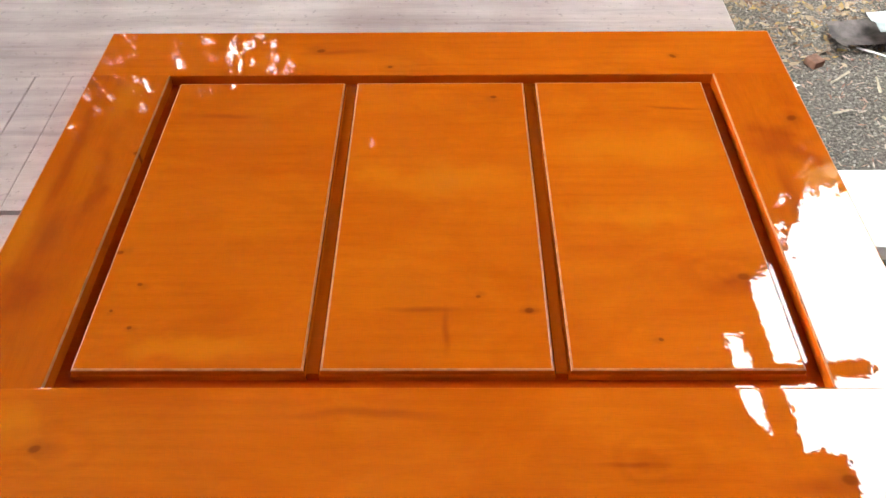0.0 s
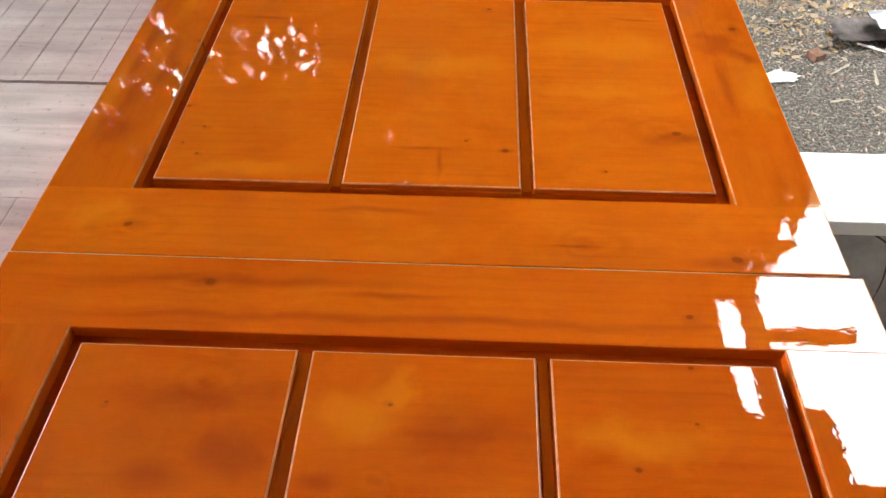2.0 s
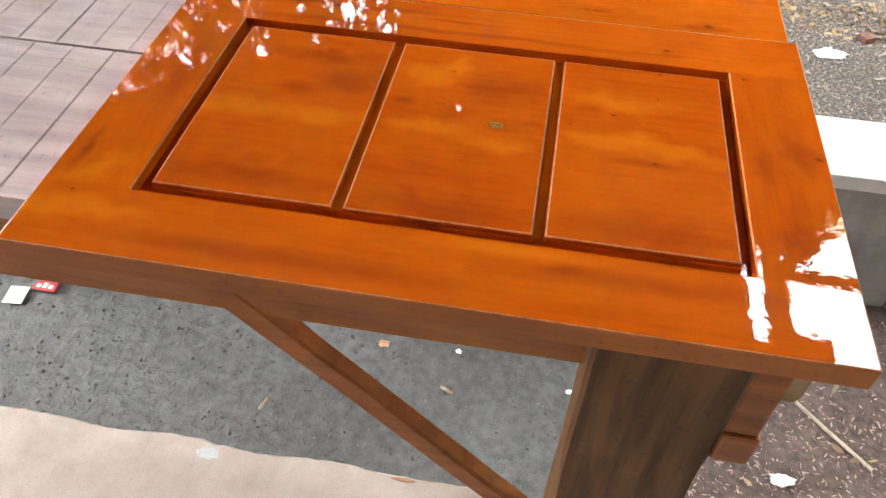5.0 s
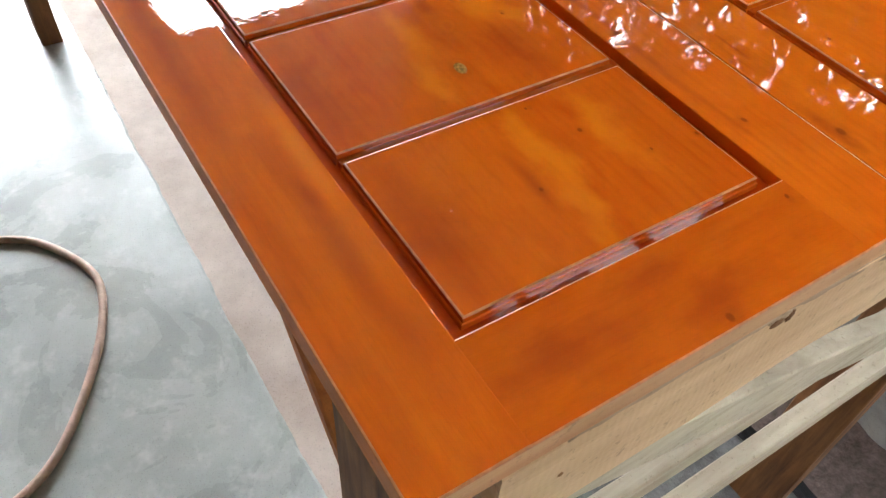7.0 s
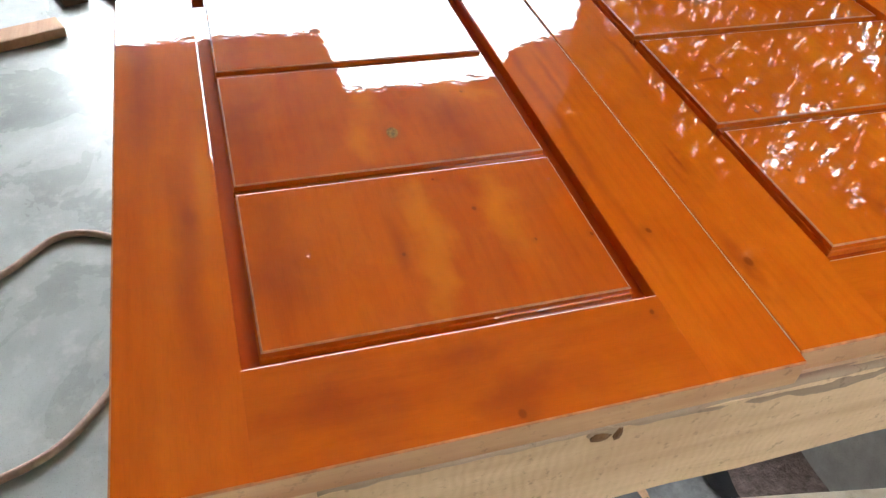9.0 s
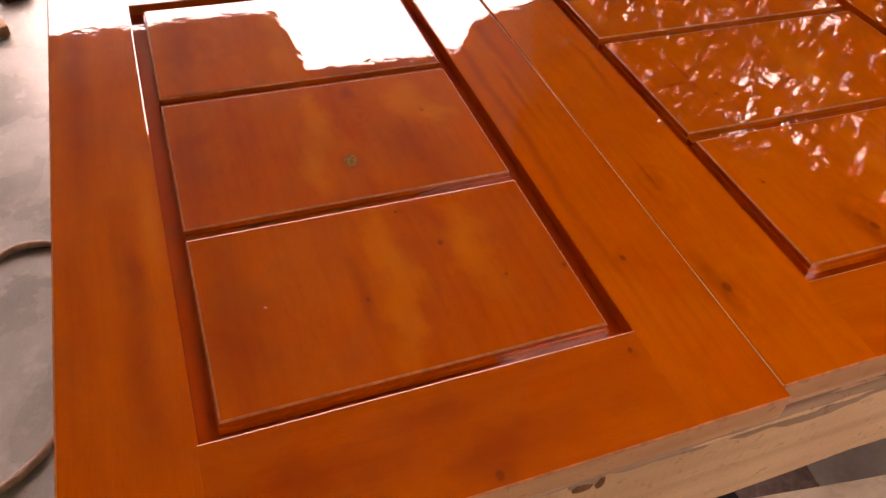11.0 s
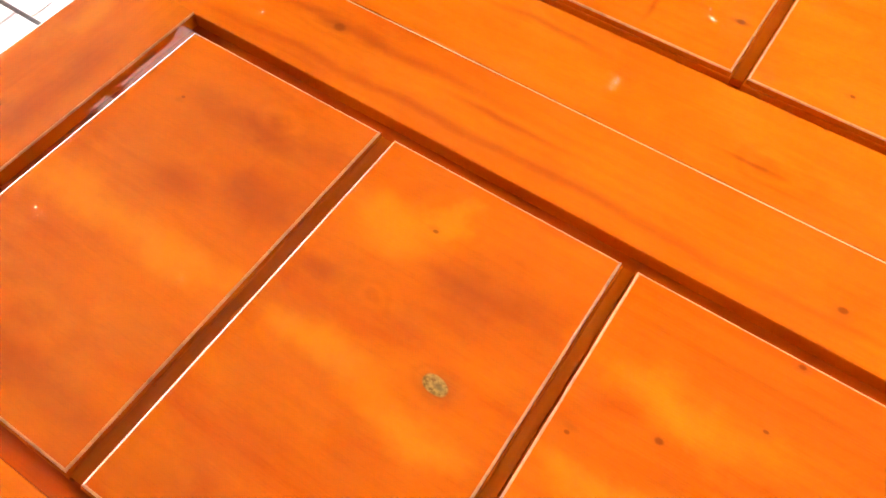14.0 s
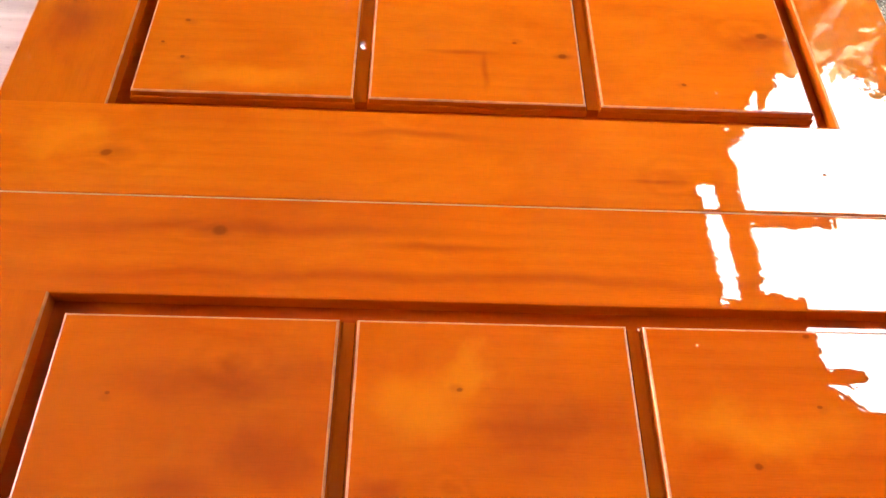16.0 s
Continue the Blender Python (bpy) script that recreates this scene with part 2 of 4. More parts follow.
def beam_between(a, b, wide, deep, side, bevel=0.002, cuts=6, rough=0.0, seed=0):
    """A sawn board from a to b; side is the direction across its thickness (deep)."""
    a, b, side = Vector(a), Vector(b), Vector(side).normalized()
    way = (b - a)
    up = way.normalized().cross(side).normalized()
    rnd = random.Random(seed)
    bm = bmesh.new()
    rings = []
    for i in range(cuts + 1):
        p = a + way * (i / cuts)
        ring = []
        for u, s in ((-1, -1), (1, -1), (1, 1), (-1, 1)):
            for cu, cs in ((1, 1 - 2 * bevel / deep), (1 - 2 * bevel / wide, 1)) if u * s > 0 else ((1 - 2 * bevel / wide, 1), (1, 1 - 2 * bevel / deep)):
                j = Vector((rnd.uniform(-rough, rough), rnd.uniform(-rough, rough), rnd.uniform(-rough, rough)))
                ring.append(bm.verts.new(p + up * (u * cu * wide / 2) + side * (s * cs * deep / 2) + j))
        rings.append(ring)
    for r, q in zip(rings, rings[1:]):
        for k in range(8):
            bm.faces.new((r[k], r[(k + 1) % 8], q[(k + 1) % 8], q[k]))
    bm.faces.new(rings[0])
    bm.faces.new(list(reversed(rings[-1])))
    return bm


def tube(points, radius, sides=10, steps=8):
    """A round hose through points, smoothed."""
    pts = [Vector(p) for p in points]
    line = []
    for i in range(len(pts) - 1):
        p0, p1, p2, p3 = pts[max(i - 1, 0)], pts[i], pts[i + 1], pts[min(i + 2, len(pts) - 1)]
        for k in range(steps):
            t = k / steps
            line.append(0.5 * ((2 * p1) + (p2 - p0) * t + (2 * p0 - 5 * p1 + 4 * p2 - p3) * t * t + (3 * p1 - p0 - 3 * p2 + p3) * t ** 3))
    line.append(pts[-1])
    bm = bmesh.new()
    rings = []
    for i, p in enumerate(line):
        way = (line[min(i + 1, len(line) - 1)] - line[max(i - 1, 0)]).normalized()
        out = way.cross(Vector((0, 0, 1)))
        out = out.normalized() if out.length > 1e-4 else Vector((1, 0, 0))
        up = out.cross(way)
        r = radius[i * (len(radius) - 1) // max(len(line) - 1, 1)] if isinstance(radius, (list, tuple)) else radius
        rings.append([bm.verts.new(p + (out * math.cos(a) + up * math.sin(a)) * r) for a in [2 * math.pi * k / sides for k in range(sides)]])
    for r, q in zip(rings, rings[1:]):
        for k in range(sides):
            bm.faces.new((r[k], r[(k + 1) % sides], q[(k + 1) % sides], q[k]))
    bm.faces.new(rings[0])
    bm.faces.new(list(reversed(rings[-1])))
    return bm


def lofted(x0, x1, y0, y1, profile):
    """A raised field: rectangles inset by each step of the profile (inset, z), closed on top and below."""
    bm = bmesh.new()
    rings = []
    for inset, z in profile:
        rings.append([bm.verts.new(c) for c in ((x0 + inset, y0 + inset, z), (x1 - inset, y0 + inset, z), (x1 - inset, y1 - inset, z), (x0 + inset, y1 - inset, z))])
    for r, q in zip(rings, rings[1:]):
        for k in range(4):
            bm.faces.new((r[k], r[(k + 1) % 4], q[(k + 1) % 4], q[k]))
    bm.faces.new(list(reversed(rings[0])))
    bm.faces.new(rings[-1])
    return bm


def sheet(x0, x1, y0, y1, z, nx, ny, wave=0.0, scale=1.0, seed=0.0):
    """A gently uneven horizontal surface."""
    verts, faces = [], []
    for j in range(ny + 1):
        for i in range(nx + 1):
            x, y = x0 + (x1 - x0) * i / nx, y0 + (y1 - y0) * j / ny
            verts.append((x, y, z + wave * noise.noise(Vector((x * scale, y * scale, seed)))))
    for j in range(ny):
        for i in range(nx):
            k = j * (nx + 1) + i
            faces.append((k, k + 1, k + nx + 2, k + nx + 1))
    bm = bmesh.new()
    vs = [bm.verts.new(v) for v in verts]
    for f in faces:
        bm.faces.new([vs[k] for k in f])
    return bm


# ---- materials ----
M_STRIP = mineral("worn_cement", [(0.3, (0.50, 0.40, 0.34)), (0.7, (0.68, 0.57, 0.50))], 14.0, 0.8, 0.002, patch=(0.88, 0.86, 0.84), patch_scale=6.0)
M_SCREED = mineral("smooth_screed", [(0.3, (0.40, 0.42, 0.41)), (0.7, (0.55, 0.57, 0.55))], 7.0, 0.38, 0.0006, spots=(0.62, 0.62, 0.60), polish=0.16, patch_scale=4.0)
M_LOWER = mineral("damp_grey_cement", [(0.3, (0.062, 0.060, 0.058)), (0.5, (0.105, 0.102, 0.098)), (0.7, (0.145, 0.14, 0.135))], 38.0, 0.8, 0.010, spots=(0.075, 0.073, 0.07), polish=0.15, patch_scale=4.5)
M_WALL = mineral("grey_render", [(0.3, (0.27, 0.27, 0.26)), (0.7, (0.46, 0.46, 0.44))], 9.0, 0.85, 0.004, patch_scale=4.0)
M_CAP = mineral("white_coping", [(0.3, (0.70, 0.70, 0.69)), (0.7, (0.82, 0.82, 0.80))], 8.0, 0.7, 0.001, patch=(0.9, 0.9, 0.9))
M_SOIL = mineral("dry_soil", [(0.32, (0.055, 0.045, 0.038)), (0.5, (0.165, 0.140, 0.122)), (0.68, (0.36, 0.325, 0.29))], 130.0, 0.95, 0.012, patch_scale=2.0)
M_DIRT = mineral("brown_dirt", [(0.3, (0.060, 0.042, 0.036)), (0.7, (0.165, 0.118, 0.102))], 55.0, 0.95, 0.01, patch_scale=5.0)
M_STONE = mineral("mossy_stone", [(0.3, (0.08, 0.085, 0.05)), (0.7, (0.22, 0.21, 0.17))], 22.0, 0.9, 0.01, spots=(0.06, 0.09, 0.03))
M_ROOF = plain("weathered_roof", (0.085, 0.06, 0.045), 0.8, 0.4, 3.0)
M_BLOCK_WALL = plain("added_wall", (0.16, 0.11, 0.075), 0.9, 0.3, 2.0)
M_BENCH = raw_wood("stained_bench_board", "x", (0.72, 0.60, 0.58), (0.44, 0.345, 0.34), 0.32, 1.0, stain=(0.55, 0.46, 0.47))
M_BROWN = raw_wood("brown_beam_timber", "x", (0.62, 0.205, 0.038), (0.38, 0.105, 0.018), 0.6, 3.0)
M_POST = raw_wood("old_post_timber", "z", (0.30, 0.135, 0.042), (0.10, 0.040, 0.013), 0.8, 5.0)
M_PALE = raw_wood("pale_sawn_timber", "y", (0.72, 0.49, 0.30), (0.58, 0.37, 0.215), 0.75, 7.0, saw=0.00006, stain=(0.78, 0.70, 0.62))
M_EDGE = raw_wood("brown_door_edge", "x", (0.62, 0.195, 0.026), (0.48, 0.125, 0.018), 0.6, 15.0)
# lighter varnish colour that paints the bright highlight along the arrises
M_ARRIS = plain("arris_highlight", (0.66, 0.24, 0.085), 0.38, 0.4, 160.0)
M_BARE = raw_wood("bare_door_edge", "y", (0.68, 0.40, 0.21), (0.54, 0.26, 0.12), 0.7, 6.0)
M_GREYPALE = raw_wood("grey_sawn_timber", "y", (0.58, 0.50, 0.39), (0.42, 0.34, 0.25), 0.8, 9.0)
M_OFFCUT = raw_wood("fresh_offcut", "x", (0.62, 0.36, 0.20), (0.50, 0.25, 0.13), 0.7, 11.0)
M_DARKWOOD = raw_wood("dark_scrap", "x", (0.16, 0.10, 0.07), (0.08, 0.05, 0.035), 0.8, 12.0)
M_HOSE = plain("dusty_hose", (0.66, 0.45, 0.35), 0.5, 0.3, 60.0)
M_PAPER = plain("white_paper", (0.80, 0.79, 0.76), 0.7, 0.1, 20.0)
M_RED = plain("red_card", (0.42, 0.03, 0.03), 0.5, 0.3, 50.0)
M_BARK = raw_wood("bark", "z", (0.16, 0.12, 0.085), (0.07, 0.05, 0.035), 0.95, 13.0)
M_LEAVES = by_island("foliage", [(0.035, 0.07, 0.02), (0.06, 0.11, 0.03), (0.09, 0.13, 0.04)], 0.5)
M_WANE = raw_wood("brown_wane", "y", (0.50, 0.35, 0.24), (0.28, 0.18, 0.115), 0.85, 17.0)
# glossy black for the shaded gap below the soil bank
M_GAP_SHADE = plain("black_gap_shade", (0.012, 0.012, 0.013), 0.25, 0.4, 30.0)
M_LITTER = by_island("dead_leaves", [(0.15, 0.08, 0.045), (0.30, 0.20, 0.12), (0.44, 0.34, 0.23), (0.20, 0.14, 0.10), (0.42, 0.28, 0.09)], 0.8)
M_SHAVE = by_island("wood_shavings", [(0.34, 0.18, 0.13), (0.46, 0.32, 0.25), (0.24, 0.115, 0.085), (0.56, 0.46, 0.39), (0.30, 0.155, 0.11)], 0.8)
M_GRAVEL = by_island("gravel", [(0.22, 0.185, 0.16), (0.40, 0.355, 0.32), (0.31, 0.26, 0.22), (0.49, 0.445, 0.40)], 0.9)
M_GRIT = by_island("floor_grit", [(0.05, 0.047, 0.045), (0.11, 0.10, 0.09), (0.20, 0.18, 0.16), (0.07, 0.06, 0.055)], 0.9)
M_SHEETMETAL = plain("rusted_sheet", (0.24, 0.19, 0.18), 0.55, 0.6, 25.0, metal=0.2)
M_WHITESHEET = plain("white_sheet", (0.78, 0.80, 0.82), 0.4, 0.1, 8.0)
M_BRICK = plain("broken_brick", (0.24, 0.12, 0.08), 0.9, 0.4, 60.0, relief=0.002)

# ---- setting: ground, drain floor, low wall, platform, roof ----
TOP = 0.8          # the doors' upper face
DECK = 0.7835      # the bench boards' upper face
PLATFORM = 0.12
LOW = -0.42

solo("ground", sheet(-70, 70, 1.05, 120, 0.0, 40, 40, 0.0), M_SOIL, "dry grey-brown soil yard strewn with dead leaves", "ground", "structure")
solo("ground_strip", sheet(-30, 0.42, 0.846, 1.056, -0.004, 120, 4, 0.008, 9.0), M_SOIL, "bare soil edge above the low wall", "ground", "structure")
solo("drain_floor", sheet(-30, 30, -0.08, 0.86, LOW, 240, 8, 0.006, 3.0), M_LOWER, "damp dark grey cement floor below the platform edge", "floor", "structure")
solo("low_wall", box(-30, 30, 0.845, 1.052, LOW - 0.1, -0.023, 0.004), M_WALL, "cracked grey rendered low retaining wall", "wall", "structure")
solo("wall_coping", box(0.42, 30, 0.838, 1.056, -0.022, 0.018, 0.005), M_CAP, "white painted concrete coping on the low wall", "coping", "structure")


solo("wall_crack", tube([(0.862, 0.8455, -0.026), (0.902, 0.8455, -0.056), (0.918, 0.8455, -0.10), (0.933, 0.8455, -0.162), (0.938, 0.8455, -0.21), (0.942, 0.8455, -0.239), (0.987, 0.8455, -0.318), (0.98, 0.8455, -0.41)], 0.0022, 6, 5), M_ROOF, "dark branching crack in the wall render", "crack", "structure")


def ragged_slab(x0, x1, y_near, y_edge, z0, z1, jag, seed, step=0.012):
    """A slab whose far edge along x is chipped."""
    n = int((x1 - x0) / step)
    bm = bmesh.new()
    rows = []
    for i in range(n + 1):
        x = x0 + (x1 - x0) * i / n
        e = y_edge + jag * (noise.noise(Vector((x * 9, seed, 0))) + 0.5 * noise.noise(Vector((x * 40, seed, 2))))
        rows.append([bm.verts.new(p) for p in ((x, y_near, z0), (x, y_near, z1), (x, e - 0.004, z1), (x, e, z1 - 0.004), (x, e + 0.002, z0))])
    for r, q in zip(rows, rows[1:]):
        for k in range(5):
            bm.faces.new((r[k], r[(k + 1) % 5], q[(k + 1) % 5], q[k]))
    bm.faces.new(rows[0])
    bm.faces.new(list(reversed(rows[-1])))
    return bm


solo("platform_edge", ragged_slab(-4, 4, -0.6, -0.078, LOW - 0.05, PLATFORM, 0.008, 3.0), M_STRIP, "worn pinkish cement platform edge with chipped rim", "floor", "structure")
solo("floor", ragged_slab(-4, 4, -6, -0.235, PLATFORM - 0.02, PLATFORM + 0.006, 0.004, 8.0), M_SCREED, "smooth pale grey screed floor with scuffs", "floor", "structure")
solo("platform_wing_west", box(-30, -4, -6, -0.08, LOW - 0.05, PLATFORM, 0.01), M_STRIP, "worn cement platform", "floor", "structure")
solo("platform_wing_east", box(4, 30, -6, -0.08, LOW - 0.05, PLATFORM, 0.01), M_STRIP, "worn cement platform", "floor", "structure")
ROOF_Z = 4.0


def flat_board(outline, z, thick):
    """A flat sheet cut to an outline."""
    bm = bmesh.new()
    low = [bm.verts.new((x, y, z)) for x, y in outline]
    high = [bm.verts.new((x, y, z + thick)) for x, y in outline]
    n = len(outline)
    bm.faces.new(low)
    bm.faces.new(high)
    for k in range(n):
        bm.faces.new((low[k], low[(k + 1) % n], high[(k + 1) % n], high[k]))
    return bm


# a flat dark roof, cut off towards the open north-east
# its unseen eastern part is added only to shut out more sky
solo("ceiling", flat_board([(-6.1, -6.0), (4.6, -6.0), (4.6, 0.9), (2.4, 0.95), (2.06, 1.28), (1.46, 1.92), (1.2, 2.3), (-2.0, 3.0), (-4.5, 3.4), (-5.9, 3.55), (-5.5, 2.44), (-5.06, 2.15), (-5.06, 0.8), (-6.1, 0.75)], ROOF_Z, 0.06), M_ROOF, "dark weathered boarded shed roof", "roof", "structure")
# unseen walls, added to keep sky light off the bench from three sides
solo("light_block_south", box(-6.1, 4.6, -6.1, -6.0, PLATFORM, ROOF_Z), M_BLOCK_WALL, "unseen brown wall added to block light", "wall", "structure")
solo("light_block_east", box(4.6, 4.7, -6.1, 0.9, LOW, ROOF_Z), M_BLOCK_WALL, "unseen brown wall added to block light", "wall", "structure")
solo("light_block_west", box(-6.2, -6.1, -6.1, -1.3, PLATFORM, ROOF_Z), M_BLOCK_WALL, "unseen brown wall added to block light", "wall", "structure")
LOW_EAVE = 1.73


canopy = thing("canopy", (0.4, 0.2, LOW_EAVE), "low dark timber eave hung below the shed roof", "canopy", kind="structure")
part("sheet", flat_board([(0.28, -0.30), (1.9, -0.30), (1.9, 0.26), (0.70, 0.26), (0.70, 0.49), (0.60, 0.49), (0.60, 0.47), (0.543, 0.47), (0.543, 1.02), (0.20, 1.02), (0.20, 0.80)], LOW_EAVE, 0.010), M_ROOF, canopy)
part("rafter", box(0.592, 0.630, 0.474, 0.800, LOW_EAVE + 0.001, LOW_EAVE + 0.030, 0.002), M_ROOF, canopy)
part("crosspiece", box(0.628, 0.810, 0.654, 0.680, LOW_EAVE + 0.002, LOW_EAVE + 0.020, 0.002), M_ROOF, canopy)
part("crosspiece", box(0.698, 0.772, 0.317, 0.344, LOW_EAVE + 0.002, LOW_EAVE + 0.020, 0.002), M_ROOF, canopy)
part("end_plate", box(0.540, 0.632, 0.765, 1.020, LOW_EAVE + 0.0115, LOW_EAVE + 0.030, 0.002), M_ROOF, canopy)
for x, y in ((0.32, 0.76), (0.32, -0.26), (1.8, -0.2), (0.6, 0.40)):
    part("hanger", box(x - 0.012, x + 0.012, y - 0.012, y + 0.012, LOW_EAVE + 0.010, ROOF_Z, 0.002), M_ROOF, canopy)

# ---- the workbench ----
def boulder_at(mid, radii, seed):
    """A small uneven lump."""
    bm = bmesh.new()
    bmesh.ops.create_icosphere(bm, subdivisions=3, radius=1.0)
    for v in bm.verts:
        f = 1 + 0.35 * noise.noise(v.co * 2.2 + Vector((seed, 0, 0)))
        v.co = Vector([mid[k] + v.co[k] * radii[k] * f for k in range(3)])
    return bm


bench = thing("workbench", (-0.4, 0.2, PLATFORM), "rough timber workbench with scored grey-brown boards", "workbench")


def scored_plank(x0, x1, y0, y1, z0, z1, pitch, first):
    """A board along x with shallow score lines across its top."""
    prof = [(x0, z0), (x0, z1 - 0.001), (x0 + 0.001, z1)]
    rnd = random.Random(int(first * 1e4))
    if pitch:
        x = x0 + first
        while x < x1 - 0.01:
            w = rnd.uniform(0.0006, 0.0011)
            prof += [(x - w, z1), (x, z1 - rnd.uniform(0.0004, 0.0010)), (x + w, z1)]
            x += pitch * rnd.uniform(0.93, 1.07)
    prof += [(x1 - 0.001, z1), (x1, z1 - 0.001), (x1, z0)]
    bm = bmesh.new()
    a = [bm.verts.new((x, y0, z)) for x, z in prof]
    b = [bm.verts.new((x, y1, z)) for x, z in prof]
    n = len(prof)
    for k in range(n):
        bm.faces.new((a[k], a[(k + 1) % n], b[(k + 1) % n], b[k]))
    bm.faces.new(list(reversed(a)))
    bm.faces.new(b)
    return bm


for y0, y1, dz, pitch, first in ((-0.263, -0.0975, 0.0, 0.0335, 0.0102), (-0.0950, 0.0555, 0.0006, 0.031, 0.026), (0.0562, 0.1795, 0.0003, 0.0, 0.0),
                                 (0.1830, 0.3178, 0.0008, 0.0285, 0.012), (0.3184, 0.470, 0.0004, 0.0, 0.0), (0.472, 0.62, 0.0, 0.03, 0.01), (0.622, 0.78, 0.0, 0.0, 0.0)):
    part("plank", scored_plank(-1.35, 0.224, y0, y1, DECK - 0.022, DECK - 0.0008 + dz * 0.5, pitch, first), M_BENCH, bench)
part("front_beam", beam_between((-1.3, -0.245, 0.731), (0.20, -0.245, 0.731), 0.060, 0.038, (0, 1, 0), 0.002, 12, 0.0004, 3), M_BROWN, bench, "reddish brown front beam")
part("side_beam", beam_between((0.221, -0.268, 0.742), (0.221, 0.345, 0.742), 0.078, 0.036, (1, 0, 0), 0.003, 14, 0.0006, 4), M_PALE, bench, "pale sawn side beam with saw marks")
part("post", beam_between((0.152, -0.263, PLATFORM), (0.152, -0.263, 0.781), 0.095, 0.040, (0, 1, 0), 0.003, 12, 0.0012, 5), M_POST, bench, "dark weathered post")
part("brace", beam_between((-0.150, -0.257, 0.732), (0.114, -0.257, 0.430), 0.021, 0.017, (0, 1, 0), 0.002, 8, 0.0006, 6), M_BROWN, bench, "brown diagonal brace")
part("block", box(0.199, 0.2225, -0.280, -0.2695, 0.674, 0.7815, 0.003), M_BROWN, bench, "reddish brown notched block")
part("block", box(0.200, 0.2250, -0.282, -0.250, 0.640, 0.6738, 0.003), M_BROWN, bench, "reddish brown notched block")


def wane_strip(y0, y1, x, top):
    """The brown, uneven remains of the bark side along a beam's upper edge."""
    bm = bmesh.new()
    rows = []
    n = 110
    for i in range(n + 1):
        y = y0 + (y1 - y0) * i / n
        reach = 0.003 + 0.016 * max(0.0, min(1.0, (y + 0.10) / 0.10)) * (0.65 + 0.6 * noise.noise(Vector((y * 22, 1, 0)))) + 0.003 * noise.noise(Vector((y * 90, 5, 0)))
        reach = max(reach, 0.0012)
        rows.append([bm.verts.new((x - 0.004 + dx, y, top - reach * f)) for dx, f in ((0.0, -0.05), (0.0042 + 0.0008 * noise.noise(Vector((y * 60, 2, 0))), 0.0), (0.0050 + 0.0010 * noise.noise(Vector((y * 45, 7, 0))), 0.5), (0.0043, 1.0), (0.0, 1.08))])
    for r, q in zip(rows, rows[1:]):
        for k in range(5):
            bm.faces.new((r[k], r[(k + 1) % 5], q[(k + 1) % 5], q[k]))
    bm.faces.new(rows[0])
    bm.faces.new(list(reversed(rows[-1])))
    return bm


part("wane", wane_strip(-0.235, 0.345, 0.2388, 0.7805), M_WANE, bench, "brown bark edge of the side beam", smooth=True)
part("knot", boulder_at((0.2388, -0.104, 0.7765), (0.0014, 0.0090, 0.0040), 3.0), M_WANE, bench, "brown knot in the side beam")
part("knot_split", boulder_at((0.2396, -0.106, 0.7745), (0.0010, 0.0050, 0.0042), 12.0), M_POST, bench, "dark torn split beside a knot")
part("knot_split", boulder_at((0.2396, -0.097, 0.7735), (0.0009, 0.0022, 0.0050), 14.0), M_POST, bench, "dark torn split beside a knot")
part("knot", boulder_at((0.2390, -0.232, 0.745), (0.0006, 0.0020, 0.0024), 5.0), M_POST, bench, "small dark knot in the side beam")
part("side_brace", beam_between((0.199, -0.24, 0.628), (0.199, 0.56, 0.348), 0.046, 0.022, (1, 0, 0), 0.002, 8, 0.0005, 7), M_GREYPALE, bench, "pale grey diagonal board")
part("side_brace", beam_between((0.166, -0.20, 0.312), (0.166, 0.575, 0.312), 0.045, 0.020, (1, 0, 0), 0.002, 6, 0.0005, 8), M_GREYPALE, bench, "pale grey diagonal board")
part("side_rail", beam_between((0.188, -0.25, 0.195), (0.188, 0.60, 0.240), 0.045, 0.024, (1, 0, 0), 0.002, 8, 0.0005, 9), M_GREYPALE, bench, "pale grey low rail")
part("post", beam_between((0.150, 0.60, LOW), (0.150, 0.60, 0.76), 0.09, 0.05, (0, 1, 0), 0.003, 12, 0.0012, 10), M_POST, bench)
part("post", beam_between((-1.25, -0.284, PLATFORM), (-1.25, -0.284, 0.76), 0.09, 0.040, (0, 1, 0), 0.003, 12, 0.0012, 11), M_POST, bench)
part("post", beam_between((-1.25, 0.60, LOW), (-1.25, 0.60, 0.76), 0.09, 0.05, (0, 1, 0), 0.003, 12, 0.0012, 12), M_POST, bench)


# ---- the two cabinet doors ----
def bare_end(ob):
    """Leaves the sawn edge that faces east without varnish."""
    ob.data.materials.append(M_BARE)
    for p in ob.data.polygons:
        if p.normal.x > 0.9:
            p.material_index = 1
    return ob


def worn(ob, above):
    """Gives the small bevels along the upper edges a paler colour, a painted edge highlight."""
    ob.data.materials.append(M_ARRIS)
    for p in ob.data.polygons:
        outer = abs(p.normal.x) > 0.2 or ob.name.startswith("raised_field") or (ob.name.startswith("rail") and abs(p.center.y) > 0.305)
        if 0.12 < p.normal.z < 0.97 and p.center.z > above and p.area < 0.0012 and outer:
            p.material_index = len(ob.data.materials) - 1
    return ob


def stile_bar(x0, x1, y0, y1, z0, z1, bevel):
    """An upright of the frame, rounded along its length only, so that its butt joints close flush."""
    bm = box(x0, x1, y0, y1, z0, z1)
    long = [e for e in bm.edges if abs(e.verts[0].co.y - e.verts[1].co.y) > 0.01]
    bmesh.ops.bevel(bm, geom=long, offset=bevel, segments=2, profile=0.6, affect="EDGES")
    return bm


